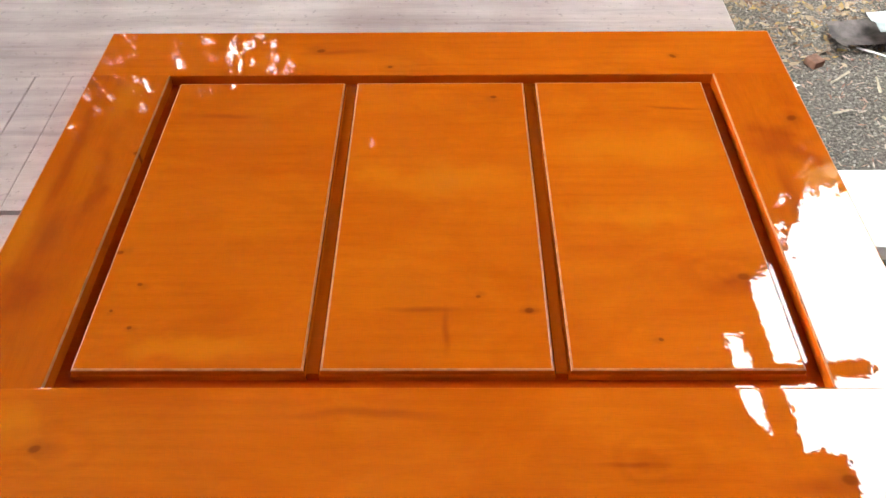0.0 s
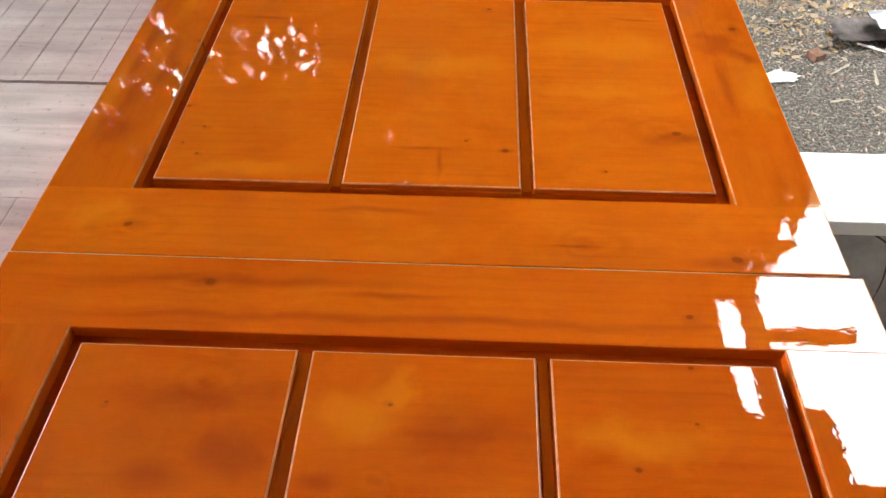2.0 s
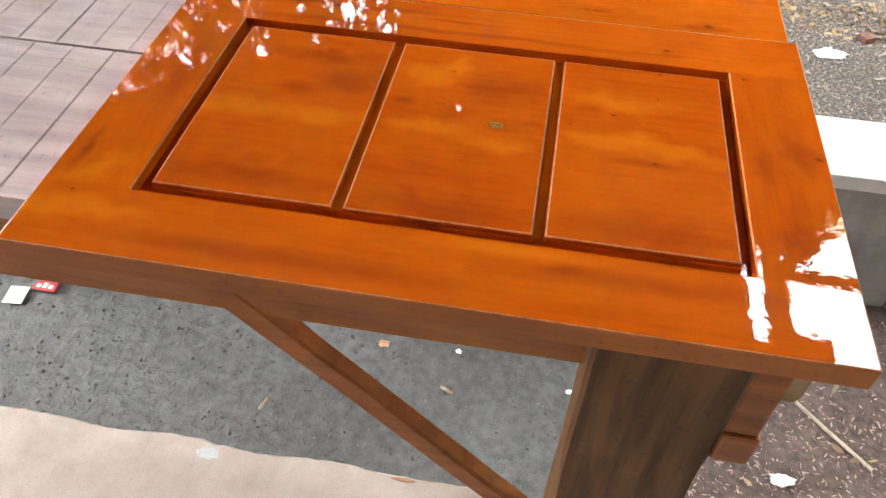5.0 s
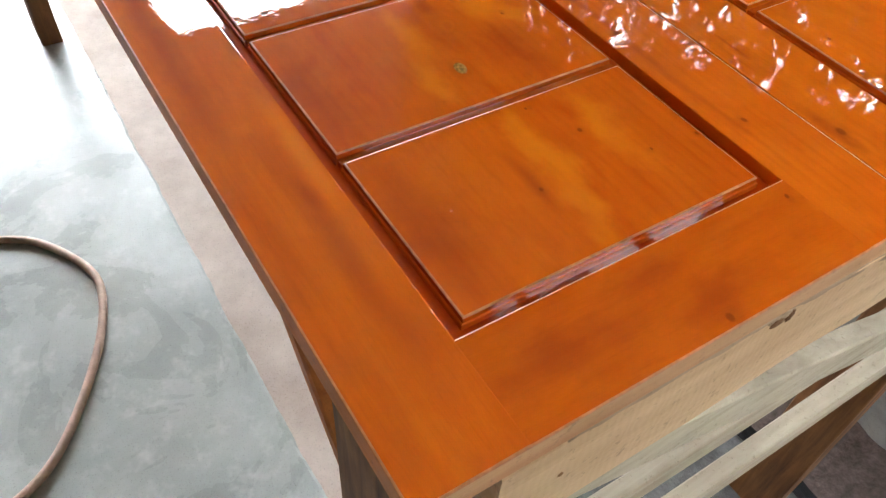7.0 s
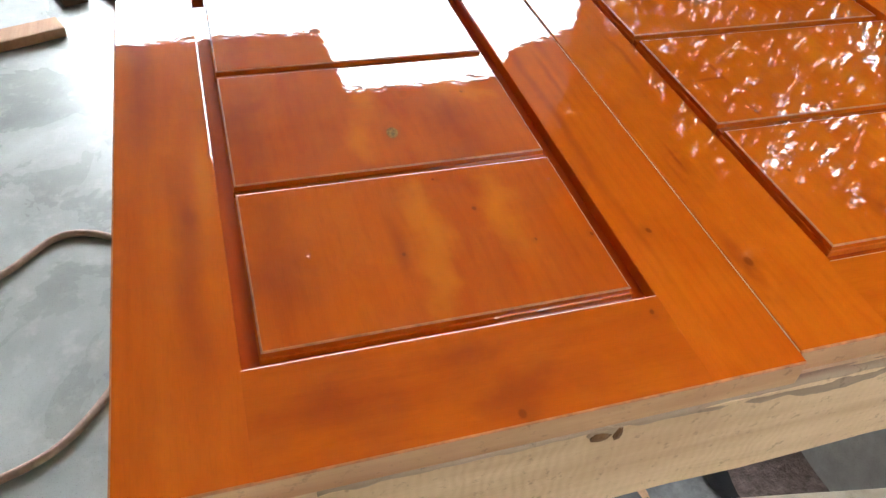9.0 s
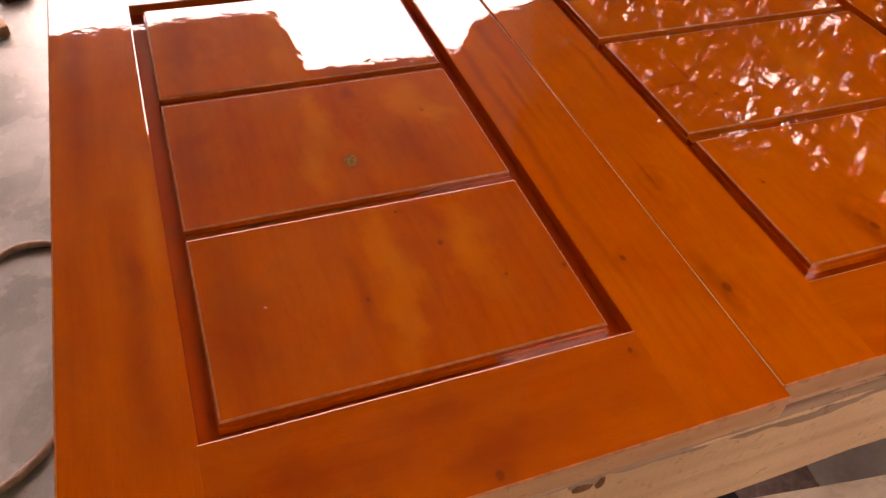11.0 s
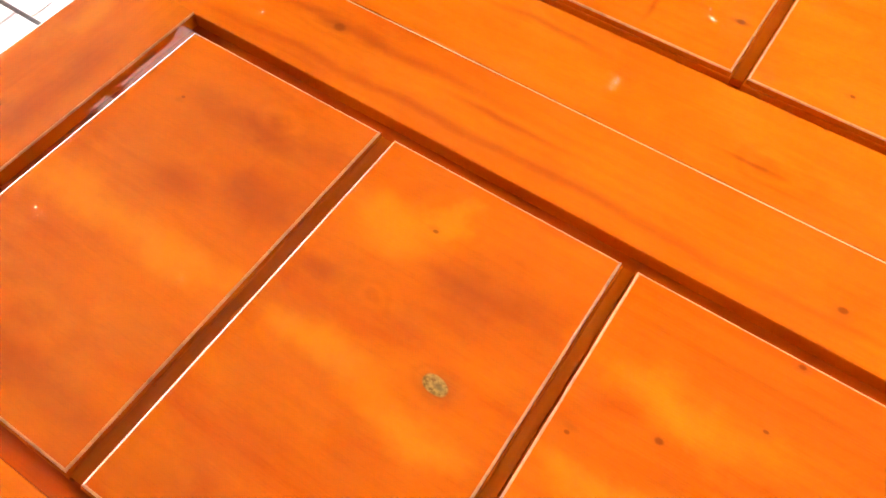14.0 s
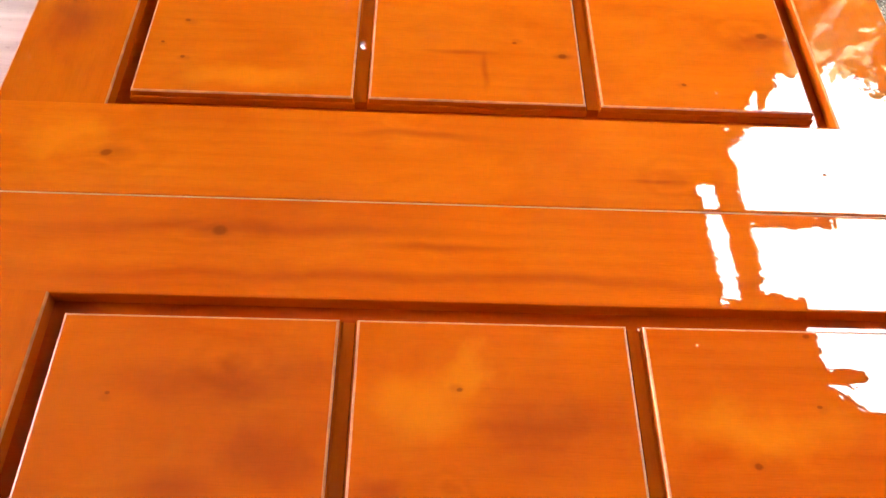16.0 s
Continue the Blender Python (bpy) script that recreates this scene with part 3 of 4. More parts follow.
def cabinet_door(label, x0, x1, y0, y1, rx0, rx1, ry0, ry1, fields, gap_y, woods):
    """Long rails along x, stiles between them, a sunk back panel and raised fields."""
    ob = thing("cabinet_door", (0, 0, DECK), label, "cabinet door", "cabinet doors on the bench")
    z0, z1 = DECK, TOP
    worn(bare_end(part("rail", box(x0, x1, ry1, y1, z0, z1, 0.0011), woods["far_rail"], ob)), 0.014)
    worn(bare_end(part("rail", box(x0, x1, y0, ry0, z0, z1, 0.0011), woods["near_rail"], ob)), 0.014)
    worn(part("stile", stile_bar(x0, rx0, ry0 - 0.0010, ry1 + 0.0010, z0, z1 - 0.0001, 0.0009), woods["west_stile"], ob), 0.014)
    worn(bare_end(part("stile", stile_bar(rx1, x1, ry0 - 0.0010, ry1 + 0.0010, z0, z1 - 0.0001, 0.0009), woods["east_stile"], ob)), 0.014)
    part("back_panel", box(rx0 - 0.002, rx1 + 0.002, ry0 - 0.002, ry1 + 0.002, z0 + 0.001, z1 - 0.0078), woods["back"], ob, "red-brown sunk panel, partly darkened for recess shade")
    for (fx0, fx1), wood in zip(fields, woods["fields"]):
        prof = [(-0.0010, z1 - 0.0079), (-0.0010, z1 - 0.0046), (-0.0006, z1 - 0.0042), (0.0, z1 - 0.0042), (0.0, z1 - 0.0013), (0.0004, z1 - 0.0008), (0.0011, z1 - 0.0006)]
        worn(part("raised_field", lofted(fx0, fx1, gap_y[0], gap_y[1], prof), wood, ob), z1 - 0.0015 - DECK)
    for (_, left), (right, _) in zip(fields[:-1], fields[1:]):
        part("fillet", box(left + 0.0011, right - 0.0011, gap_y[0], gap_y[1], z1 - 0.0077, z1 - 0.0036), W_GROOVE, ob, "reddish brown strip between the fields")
    return ob


# redder recess stain; some of the recess shade is put into its tone
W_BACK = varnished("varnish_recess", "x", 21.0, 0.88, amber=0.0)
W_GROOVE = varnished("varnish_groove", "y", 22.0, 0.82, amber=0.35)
cabinet_door(
    "orange-brown varnished cabinet door with wide fields, wet glossy", -0.2385, 0.2345, -0.0044, 0.347, -0.1845, 0.1830, 0.0505, 0.2945,
    ((-0.1755, -0.0645), (-0.0565, 0.0545), (0.0625, 0.1735)), (0.0600, 0.2865),
    {"far_rail": varnished("varnish_a_far", "x", 1.0, 1.05, [(-0.036, 0.304, 0.0025), (-0.088, 0.325, 0.004), (0.160, 0.316, 0.003)], [(-0.075, 0.322, 0.03, 0.004)], amber=0.55),
     "near_rail": varnished("varnish_a_near", "x", 2.0, 1.02, [(-0.175, 0.020, 0.0040), (0.174, 0.006, 0.0045)], [(0.170, 0.002, 0.030, 0.006), (0.086, 0.012, 0.016, 0.002), (-0.03, 0.036, 0.04, 0.003)], [(-0.20, 0.030, 0.024, 0.014)], 0.55,
                            [(-0.175, 0.020, 0.045, 0.022), (0.095, 0.014, 0.035, 0.022), (0.180, 0.004, 0.045, 0.016)]),
     "west_stile": varnished("varnish_a_west", "y", 3.0, 0.92, [(-0.186, 0.216, 0.0028)], [(-0.224, 0.215, 0.006, 0.060), (-0.219, 0.110, 0.020, 0.030), (-0.202, 0.185, 0.010, 0.05), (-0.216, 0.150, 0.008, 0.030)],
                             [(-0.205, 0.27, 0.012, 0.03), (-0.232, 0.150, 0.008, 0.05)], 0.45),
     "east_stile": varnished("varnish_a_east", "y", 4.0, 0.98, [(0.221, 0.246, 0.0045)], [(0.206, 0.222, 0.018, 0.024), (0.20, 0.17, 0.006, 0.05), (0.222, 0.212, 0.010, 0.014)], [(0.22, 0.17, 0.012, 0.04)], 0.5,
                             [(0.221, 0.246, 0.030, 0.045)]),
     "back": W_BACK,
     "fields": [varnished("varnish_a_one", "x", 5.0, 1.0, [(-0.154, 0.111, 0.0022), (-0.170, 0.136, 0.0027), (-0.153, 0.084, 0.0020), (-0.166, 0.094, 0.0014)], [(-0.138, 0.251, 0.026, 0.003)], [(-0.12, 0.072, 0.05, 0.010)], 0.55),
                varnished("varnish_a_two", "x", 6.0, 1.0, [(0.046, 0.096, 0.0028), (0.033, 0.268, 0.003), (0.021, 0.106, 0.0018)], [(-0.008, 0.0975, 0.022, 0.0026), (0.004, 0.083, 0.0026, 0.018), (0.046, 0.0955, 0.007, 0.0022)], [(0.0, 0.19, 0.06, 0.016)], 0.55),
                varnished("varnish_a_three", "x", 7.0, 1.02, [(0.107, 0.077, 0.0018), (0.160, 0.115, 0.0045)], [(0.152, 0.112, 0.026, 0.011), (0.150, 0.261, 0.022, 0.0018)], [(0.12, 0.22, 0.06, 0.020), (0.12, 0.165, 0.05, 0.012)], 0.6,
                          [(0.150, 0.118, 0.050, 0.026)])]})
second = cabinet_door(
    "orange-brown varnished cabinet door with a large knot, wet glossy", -0.2390, 0.2405, -0.3110, -0.0054, -0.1830, 0.1850, -0.2575, -0.0565,
    ((-0.1740, -0.0615), (-0.0540, 0.0590), (0.0662, 0.1775)), (-0.2485, -0.0655),
    {"far_rail": varnished("varnish_b_far", "x", 8.0, 1.05, [(0.1405, -0.038, 0.0030), (-0.119, -0.024, 0.0042)], [(-0.10, -0.022, 0.12, 0.005), (0.0, -0.045, 0.2, 0.004), (-0.02, -0.030, 0.04, 0.003)], [], 0.40, [(-0.119, -0.024, 0.050, 0.014)]),
     "near_rail": varnished("varnish_b_near", "x", 9.0, 1.05, [(-0.216, -0.265, 0.0018)], [(-0.085, -0.293, 0.15, 0.009), (0.12, -0.275, 0.10, 0.008), (0.078, -0.272, 0.016, 0.005)], [(-0.205, -0.278, 0.045, 0.012), (0.05, -0.264, 0.05, 0.006)], 0.42),
     "west_stile": varnished("varnish_b_west", "y", 10.0, 0.99, [(-0.214, -0.149, 0.0018), (-0.231, -0.170, 0.0016)], [(-0.200, -0.14, 0.014, 0.055), (-0.228, -0.225, 0.005, 0.028)], [(-0.226, -0.09, 0.012, 0.03), (-0.212, -0.245, 0.022, 0.014)], 0.40,
                             [(-0.226, -0.228, 0.016, 0.040)]),
     "east_stile": varnished("varnish_b_east", "y", 11.0, 0.99, [(0.197, -0.063, 0.0022), (0.236, -0.144, 0.0035)], [(0.222, -0.14, 0.014, 0.030), (0.215, -0.22, 0.016, 0.040), (0.200, -0.165, 0.010, 0.030)], [(0.205, -0.042, 0.016, 0.014), (0.228, -0.025, 0.012, 0.014)], 0.36),
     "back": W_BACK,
     "fields": [varnished("varnish_b_one", "x", 12.0, 0.99, [(-0.149, -0.102, 0.0014)], [(-0.118, -0.138, 0.022, 0.009), (-0.082, -0.124, 0.022, 0.016), (-0.12, -0.235, 0.07, 0.016), (-0.110, -0.095, 0.060, 0.012)], [(-0.145, -0.164, 0.032, 0.014), (-0.098, -0.164, 0.034, 0.013)], 0.30,
                          [(-0.120, -0.215, 0.060, 0.030), (-0.105, -0.085, 0.030, 0.020)]),
                varnished("varnish_b_two", "x", 13.0, 1.01, [(0.0272, -0.1515, 0.0068), (-0.013, -0.095, 0.0018)], [(-0.044, -0.135, 0.013, 0.007), (0.005, -0.237, 0.06, 0.016), (0.030, -0.110, 0.030, 0.020)], [(-0.030, -0.104, 0.028, 0.020), (-0.008, -0.088, 0.014, 0.010), (-0.020, -0.163, 0.038, 0.012), (0.030, -0.170, 0.030, 0.010)], 0.30,
                          [(-0.017, -0.136, 0.022, 0.016), (0.0272, -0.1515, 0.020, 0.014)]),
                varnished("varnish_b_three", "x", 14.0, 1.01, [(0.103, -0.124, 0.0022), (0.0745, -0.1375, 0.0016), (0.1345, -0.101, 0.0016), (0.136, -0.0695, 0.0020), (0.131, -0.171, 0.0020)], [(0.11, -0.235, 0.065, 0.022), (0.125, -0.172, 0.03, 0.006)],
                          [(0.100, -0.153, 0.040, 0.010), (0.150, -0.158, 0.034, 0.010), (0.110, -0.110, 0.035, 0.014)], 0.32)]})

# a thin pale strip added in the joint between the two doors
part("joint_strip", box(-0.238, 0.2335, -0.00525, -0.00455, TOP - 0.012, TOP - 0.0004, 0.0002, 1), M_BARE, second, "thin pale strip along the joint")
for p in second.children:
    if p.name.startswith("rail"):
        p.data.materials.append(M_EDGE)
        for f in p.data.polygons:
            if f.normal.y < -0.9 and f.center.y < -0.30:
                f.material_index = len(p.data.materials) - 1

# ---- platform: hose and timber scraps ----
Z = PLATFORM + 0.012
solo("air_hose", tube([(-0.42, -1.25, Z), (-0.52, -0.95, Z), (-0.56, -0.76, Z), (-0.621, -0.628, Z), (-0.700, -0.540, Z), (-0.676, -0.452, Z), (-0.579, -0.388, Z), (-0.500, -0.385, Z),
                       (-0.395, -0.427, Z), (-0.278, -0.509, Z), (-0.232, -0.600, Z), (-0.20, -0.72, Z), (-0.24, -0.95, Z), (-0.20, -1.3, Z)], 0.0062, 12, 10), M_HOSE,
     "dusty reddish rubber air hose lying in a loop", "hose", smooth=True)
F = PLATFORM + 0.0065
solo("timber_offcut", beam_between((-1.449, -0.575, F + 0.0125), (-1.350, -0.825, F + 0.0125), 0.064, 0.024, (0, 0, 1), 0.002, 5, 0.0004, 19), M_OFFCUT, "fresh reddish timber offcut on the floor", "offcut")

for k, (x, y, l, a, h, mat) in enumerate(((-1.78, -0.62, 0.42, 0.35, 0, M_DARKWOOD), (-1.74, -0.52, 0.40, 0.55, 0, M_DARKWOOD), (-1.80, -0.58, 0.36, 0.10, 1, M_OFFCUT), (-1.90, -0.70, 0.45, 0.8, 0, M_DARKWOOD), (-1.86, -0.48, 0.34, 0.9, 1, M_DARKWOOD))):
    z = F + 0.012 + 0.024 * h
    d = Vector((math.cos(a), math.sin(a), 0)) * (l / 2)
    solo("scrap_board", beam_between(Vector((x, y, z)) - d, Vector((x, y, z)) + d, 0.06, 0.023, (0, 0, 1), 0.002, 4, 0.0008, 20 + k), mat,
         "dark scrap board in a loose stack" if mat is M_DARKWOOD else "reddish scrap board on a loose stack", "board")

# ---- yard beyond the wall ----
trunk_spots = ((0.3, 4.3, 5.4, 1.2, 7), (3.6, 6.6, 4.6, 2.0, 8), (7.0, 4.0, 4.6, 2.0, 9))


def tree(x, y, height, spread, seed, leaves=5200):
    """Tapered trunk with limbs and a crown of loose leaves."""
    rnd = random.Random(seed)
    ob = thing("tree", (x, y, 0.0), "broad-leaved tree with dense dark green crown", "tree", "yard trees")
    top = Vector((x + rnd.uniform(-.2, .2), y + rnd.uniform(-.2, .2), height * 0.62))
    part("trunk", tube([(x, y, -0.05), (x + 0.04, y, height * 0.3), tuple(top)], [0.16, 0.13, 0.11, 0.08], 10, 5), M_BARK, ob, smooth=True)
    tips = []
    for k in range(9):
        a = k * 2.4 + rnd.random()
        r = spread * rnd.uniform(0.55, 0.95)
        tip = Vector((x + r * math.cos(a), y + r * math.sin(a), height * rnd.uniform(0.62, 1.0)))
        start = Vector((x, y, height * rnd.uniform(0.3, 0.6)))
        part("limb", tube([tuple(start), tuple((start + tip) / 2 + Vector((0, 0, 0.15))), tuple(tip)], [0.06, 0.04, 0.02], 7, 4), M_BARK, ob, smooth=True)
        tips += [start.lerp(tip, f) for f in (0.55, 0.75, 0.95)]
    tips.append(top)
    verts, faces = [], []
    for k in range(leaves):
        c = rnd.choice(tips) + Vector((rnd.gauss(0, 0.30), rnd.gauss(0, 0.30), rnd.gauss(0, 0.24))) * (spread / 2)
        turn = Euler((rnd.uniform(-0.9, 0.9), rnd.uniform(-0.9, 0.9), rnd.uniform(0, 6.28))).to_matrix()
        s = rnd.uniform(0.07, 0.13)
        base = len(verts)
        for p in ((-0.9, 0, 0), (-0.1, -0.42, 0.06), (1.0, 0, -0.08), (-0.1, 0.42, 0.06)):
            verts.append(tuple(c + turn @ (Vector(p) * s)))
        faces += [(base, base + 1, base + 2), (base, base + 2, base + 3)]
    me = bpy.data.meshes.new("crown")
    me.from_pydata([tuple(Vector(v) - Vector((x, y, 0))) for v in verts], [], faces)
    me.materials.append(M_LEAVES)
    crown = new("crown", me)
    crown.parent = ob
    return ob


for spot in trunk_spots:
    tree(*spot)


def thicket(name, count, place, size, label, seed):
    """A mass of loose leaves, too many to count."""
    rnd = random.Random(seed)
    verts, faces = [], []
    while count > 0:
        c = place(rnd)
        if c is None:
            continue
        count -= 1
        turn = Euler((rnd.uniform(-1.4, 1.4), rnd.uniform(-1.4, 1.4), rnd.uniform(0, 6.28))).to_matrix()
        k = rnd.uniform(*size)
        base = len(verts)
        for p in ((-0.9, 0, 0), (-0.1, -0.42, 0.06), (1.0, 0, -0.08), (-0.1, 0.42, 0.06)):
            verts.append(tuple(Vector(c) + turn @ (Vector(p) * k)))
        faces += [(base, base + 1, base + 2), (base, base + 2, base + 3)]
    me = bpy.data.meshes.new(name)
    me.from_pydata(verts, [], faces)
    me.materials.append(M_LEAVES)
    return tagged(new(name, me), label, "foliage", kind="stuff")


def north_place(r):
    x, y = r.uniform(-2.5, 1.42), r.uniform(2.45, 3.5)
    z = 0.15 + 5.6 * r.random()
    edge = 1.42 + 0.16 * noise.noise(Vector((z * 2.2, 3, 0))) + 0.08 * noise.noise(Vector((z * 7, 1, 0)))
    a, e = math.degrees(math.atan2(x + 0.05, y - 0.2)), math.degrees(math.atan2(z - 0.8, math.hypot(x + 0.05, y - 0.2)))
    thin = (-25 < a < -13 and 29.5 < e < 33.8 and r.random() < (0.82 if -21 < a < -15 else 0.70)) or (-15 < a < 7 and 36 < e < 44 and noise.noise(Vector((a * 0.6, e * 0.6, 1))) > 0.40)
    thin = thin or (a < -27 and 20 < e < 34.5 and r.random() < (0.80 if a < -33 else 0.66))
    if z > 3.45 + 0.10 * noise.noise(Vector((x * 6, 5, 0))):
        edge = min(edge, 1.02)
    return None if x > edge or thin else (x, y, z)


def near_place(r):
    x, y, z = r.uniform(-0.2, 1.42), r.uniform(1.78, 2.1), r.uniform(1.9, 4.0)
    edge = 1.24 + 0.07 * noise.noise(Vector((z * 5, 3, 0))) + 0.03 * noise.noise(Vector((z * 17, 1, 0)))
    above = 2.88 + 0.10 * noise.noise(Vector((x * 9, 6, 0)))
    return None if x > edge or (x > 0.85 and z > above) else (x, y, z)


def northwest_place(r):
    a = radians(r.uniform(-61, -28))
    d = r.uniform(3.7, 5.2)
    z = 0.1 + 5.4 * r.random()
    p = Vector((d * math.sin(a), d * math.cos(a), z))
    e = math.degrees(math.atan2(z - 0.8, d))
    return None if a > radians(-42.0 + 2.0 * noise.noise(p * 1.5)) and 20 < e < 33.0 and noise.noise(p * 3.6) > -0.14 and r.random() < 0.95 else tuple(p)


def far_place(r):
    a = radians(r.uniform(18, 125))
    d = r.uniform(6.5, 8.5)
    top = 0.8 + d * math.tan(radians(36.0 + 3.5 * max(0.0, min(1.0, (38 - math.degrees(a)) / 10)))) * (1 + 0.06 * noise.noise(Vector((a * 5, 0, 4))) + 0.05 * noise.noise(Vector((a * 19, 0, 9))))
    return (d * math.sin(a), d * math.cos(a), top * r.random() ** 0.8)


thicket("thicket", 9000, near_place, (0.05, 0.085), "leafy overhanging branch ends beside the shed", 44)
thicket("thicket", 105000, north_place, (0.040, 0.075), "dense dark green thicket beyond the yard", 41)
thicket("thicket", 56000, northwest_place, (0.03, 0.058), "loose green thicket with light gaps", 42)
thicket("far_woods", 30000, far_place, (0.13, 0.24), "dark green tree line beyond the yard", 43)


def scatter(name, count, area, z, size, material, label, category, seed, curl=0.25, slim=0.45, lift=0.004):
    """Loose flat bits lying about: one object."""
    rnd = random.Random(seed)
    verts, faces = [], []
    for k in range(count):
        x, y = area(rnd)
        s = rnd.uniform(*size)
        turn = Euler((rnd.gauss(0, curl), rnd.gauss(0, curl), rnd.uniform(0, 6.28))).to_matrix()
        w = slim * rnd.uniform(0.6, 1.3)
        up = rnd.uniform(-0.3, 0.5)
        base = len(verts)
        for p in ((-1, 0, 0), (-0.35, -w, up * 0.3), (0.4, -w * 0.8, up * 0.3), (1.05, 0, up), (0.4, w * 0.8, up * 0.2), (-0.35, w, up * 0.4)):
            v = turn @ (Vector(p) * s / 2)
            verts.append((x + v.x, y + v.y, max(z + lift + v.z, z + 0.001)))
        faces += [(base, base + 1, base + 5), (base + 1, base + 2, base + 4, base + 5), (base + 2, base + 3, base + 4)]
    me = bpy.data.meshes.new(name)
    me.from_pydata(verts, [], faces)
    me.materials.append(material)
    return tagged(new(name, me), label, category, kind="stuff")


def gravel(name, count, area, z, size, seed, label, material=None):
    rnd = random.Random(seed)
    verts, faces = [], []
    shape = ((1, 0, 0), (-1, 0, 0), (0, 1, 0), (0, -1, 0), (0, 0, 1), (0, 0, -1))
    tri = ((0, 2, 4), (2, 1, 4), (1, 3, 4), (3, 0, 4), (2, 0, 5), (1, 2, 5), (3, 1, 5), (0, 3, 5))
    for k in range(count):
        x, y = area(rnd)
        s = rnd.uniform(*size)
        turn = Euler((rnd.uniform(0, 6), rnd.uniform(0, 6), rnd.uniform(0, 6))).to_matrix()
        base = len(verts)
        for p in shape:
            v = turn @ (Vector((p[0] * rnd.uniform(.7, 1.2), p[1] * rnd.uniform(.6, 1.0), p[2] * rnd.uniform(.4, .8))) * s)
            verts.append((x + v.x, y + v.y, z + s * 0.25 + v.z))
        faces += [tuple(base + i for i in t) for t in tri]
    me = bpy.data.meshes.new(name)
    me.from_pydata(verts, [], faces)
    me.materials.append(material or M_GRAVEL)
    return tagged(new(name, me), label, "gravel", kind="stuff")


yard = lambda r: (r.uniform(0.3, 2.4), 1.07 + 1.6 * r.random())
scatter("dead_leaves", 8200, lambda r: (r.uniform(0.3, 2.4), 1.45 + 1.0 * r.random() ** 0.8), 0.0, (0.010, 0.032), M_LITTER, "scattered brown and yellow dead leaves on the soil", "dead leaves", 31)
scatter("wood_chips", 5600, yard, 0.0, (0.006, 0.024), M_SHAVE, "pale wood chips and shavings strewn on the soil", "wood chips", 32, 0.2, 0.22)
gravel("gravel", 15000, yard, 0.0, (0.0015, 0.006), 33, "small grey stones in the soil")


def dirt_patch():
    """A thin spread of soil that fades out on the cement."""
    bm = sheet(0.36, 4.0, -0.07, 0.84, 0.0, 120, 40)
    for v in bm.verts:
        edge = v.co.x - 0.44 - 0.10 * noise.noise(Vector((v.co.x * 3, v.co.y * 4, 0))) + 0.25 * (v.co.y - 0.35)
        v.co.z = LOW + 0.012 + 0.02 * max(-1.0, min(1.0, edge / 0.12)) + 0.008 * noise.noise(v.co * 14)
    return bm


solo("soil_spread", dirt_patch(), M_DIRT, "brown dirt spread over the cement floor", "soil", "structure")
drain = lambda r: (0.42 + 1.2 * r.random() ** 1.2, 0.02 + 0.78 * r.random())
scatter("wood_shavings", 4200, drain, LOW + 0.030, (0.005, 0.016), M_SHAVE, "pale and reddish wood shavings on the brown dirt", "wood shavings", 34, 0.3, 0.28)
gravel("floor_grit", 2600, lambda r: (r.uniform(-1.3, 0.5), -0.05 + 0.75 * r.random() ** 2.2), LOW, (0.0012, 0.0065), 35, "loose dark grit on the cement floor", M_GRIT)
scatter("fallen_leaves", 16, lambda r: (0.45 + 0.6 * r.random(), 0.15 + 0.65 * r.random()), LOW + 0.034, (0.02, 0.045), M_LITTER, "few dry leaves on the brown dirt", "dead leaves", 36)


# ---- small loose things ----
def crumple(at, radii, seed):
    """A crushed scrap with sharp folds."""
    bm = bmesh.new()
    bmesh.ops.create_icosphere(bm, subdivisions=3, radius=1.0)
    for v in bm.verts:
        f = 1 + 0.7 * noise.noise(v.co * 2.6 + Vector((seed, 0, 0))) + 0.45 * noise.noise(v.co * 7 + Vector((0, seed, 0)))
        v.co = Vector([at[k] + v.co[k] * radii[k] * f for k in range(3)])
        v.co.z = max(v.co.z, at[2] - radii[2] * 0.55)
    return bm


def butt(x, y, turn):
    ob = thing("cigarette_butt", (x, y, LOW), "trodden cigarette butt on grey cement", "cigarette butt", "cigarette butts")
    d = Vector((math.cos(turn), math.sin(turn), 0))
    c = Vector((x, y, LOW + 0.0085))
    part("filter", tube([tuple(c - d * 0.017), tuple(c + d * 0.004)], 0.0042, 10, 1), M_GREYPALE, ob, smooth=True)
    part("paper", tube([tuple(c + d * 0.004), tuple(c + d * 0.015)], 0.0036, 10, 1), M_OFFCUT, ob, smooth=True)


butt(-0.478, 0.294, 1.3)
butt(-0.072, 0.406, -0.4)
solo("paper_scrap", box(-1.225, -1.175, 0.455, 0.51, LOW + 0.006, LOW + 0.0085, 0.0005, turn=Matrix.Rotation(0.1, 3, "Z")), M_PAPER, "crumpled white paper scrap on grey cement", "paper")
pack = thing("cigarette_pack", (-1.135, 0.53, LOW), "flattened red and white card packet", "packet")
part("card", box(-1.168, -1.108, 0.505, 0.548, LOW + 0.005, LOW + 0.014, 0.002), M_RED, pack)
for k in range(3):
    part("printed_bar", box(-1.160 + 0.016 * k, -1.149 + 0.016 * k, 0.512, 0.523 + 0.005 * (k % 2), LOW + 0.0141, LOW + 0.0146), M_PAPER, pack, "white printed bar")
solo("stick", tube([(0.70, 0.53, LOW + 0.034), (0.77, 0.45, LOW + 0.038), (0.86, 0.36, LOW + 0.036)], 0.0045, 6, 4), M_GREYPALE, "thin pale stick on the drain floor", "stick")
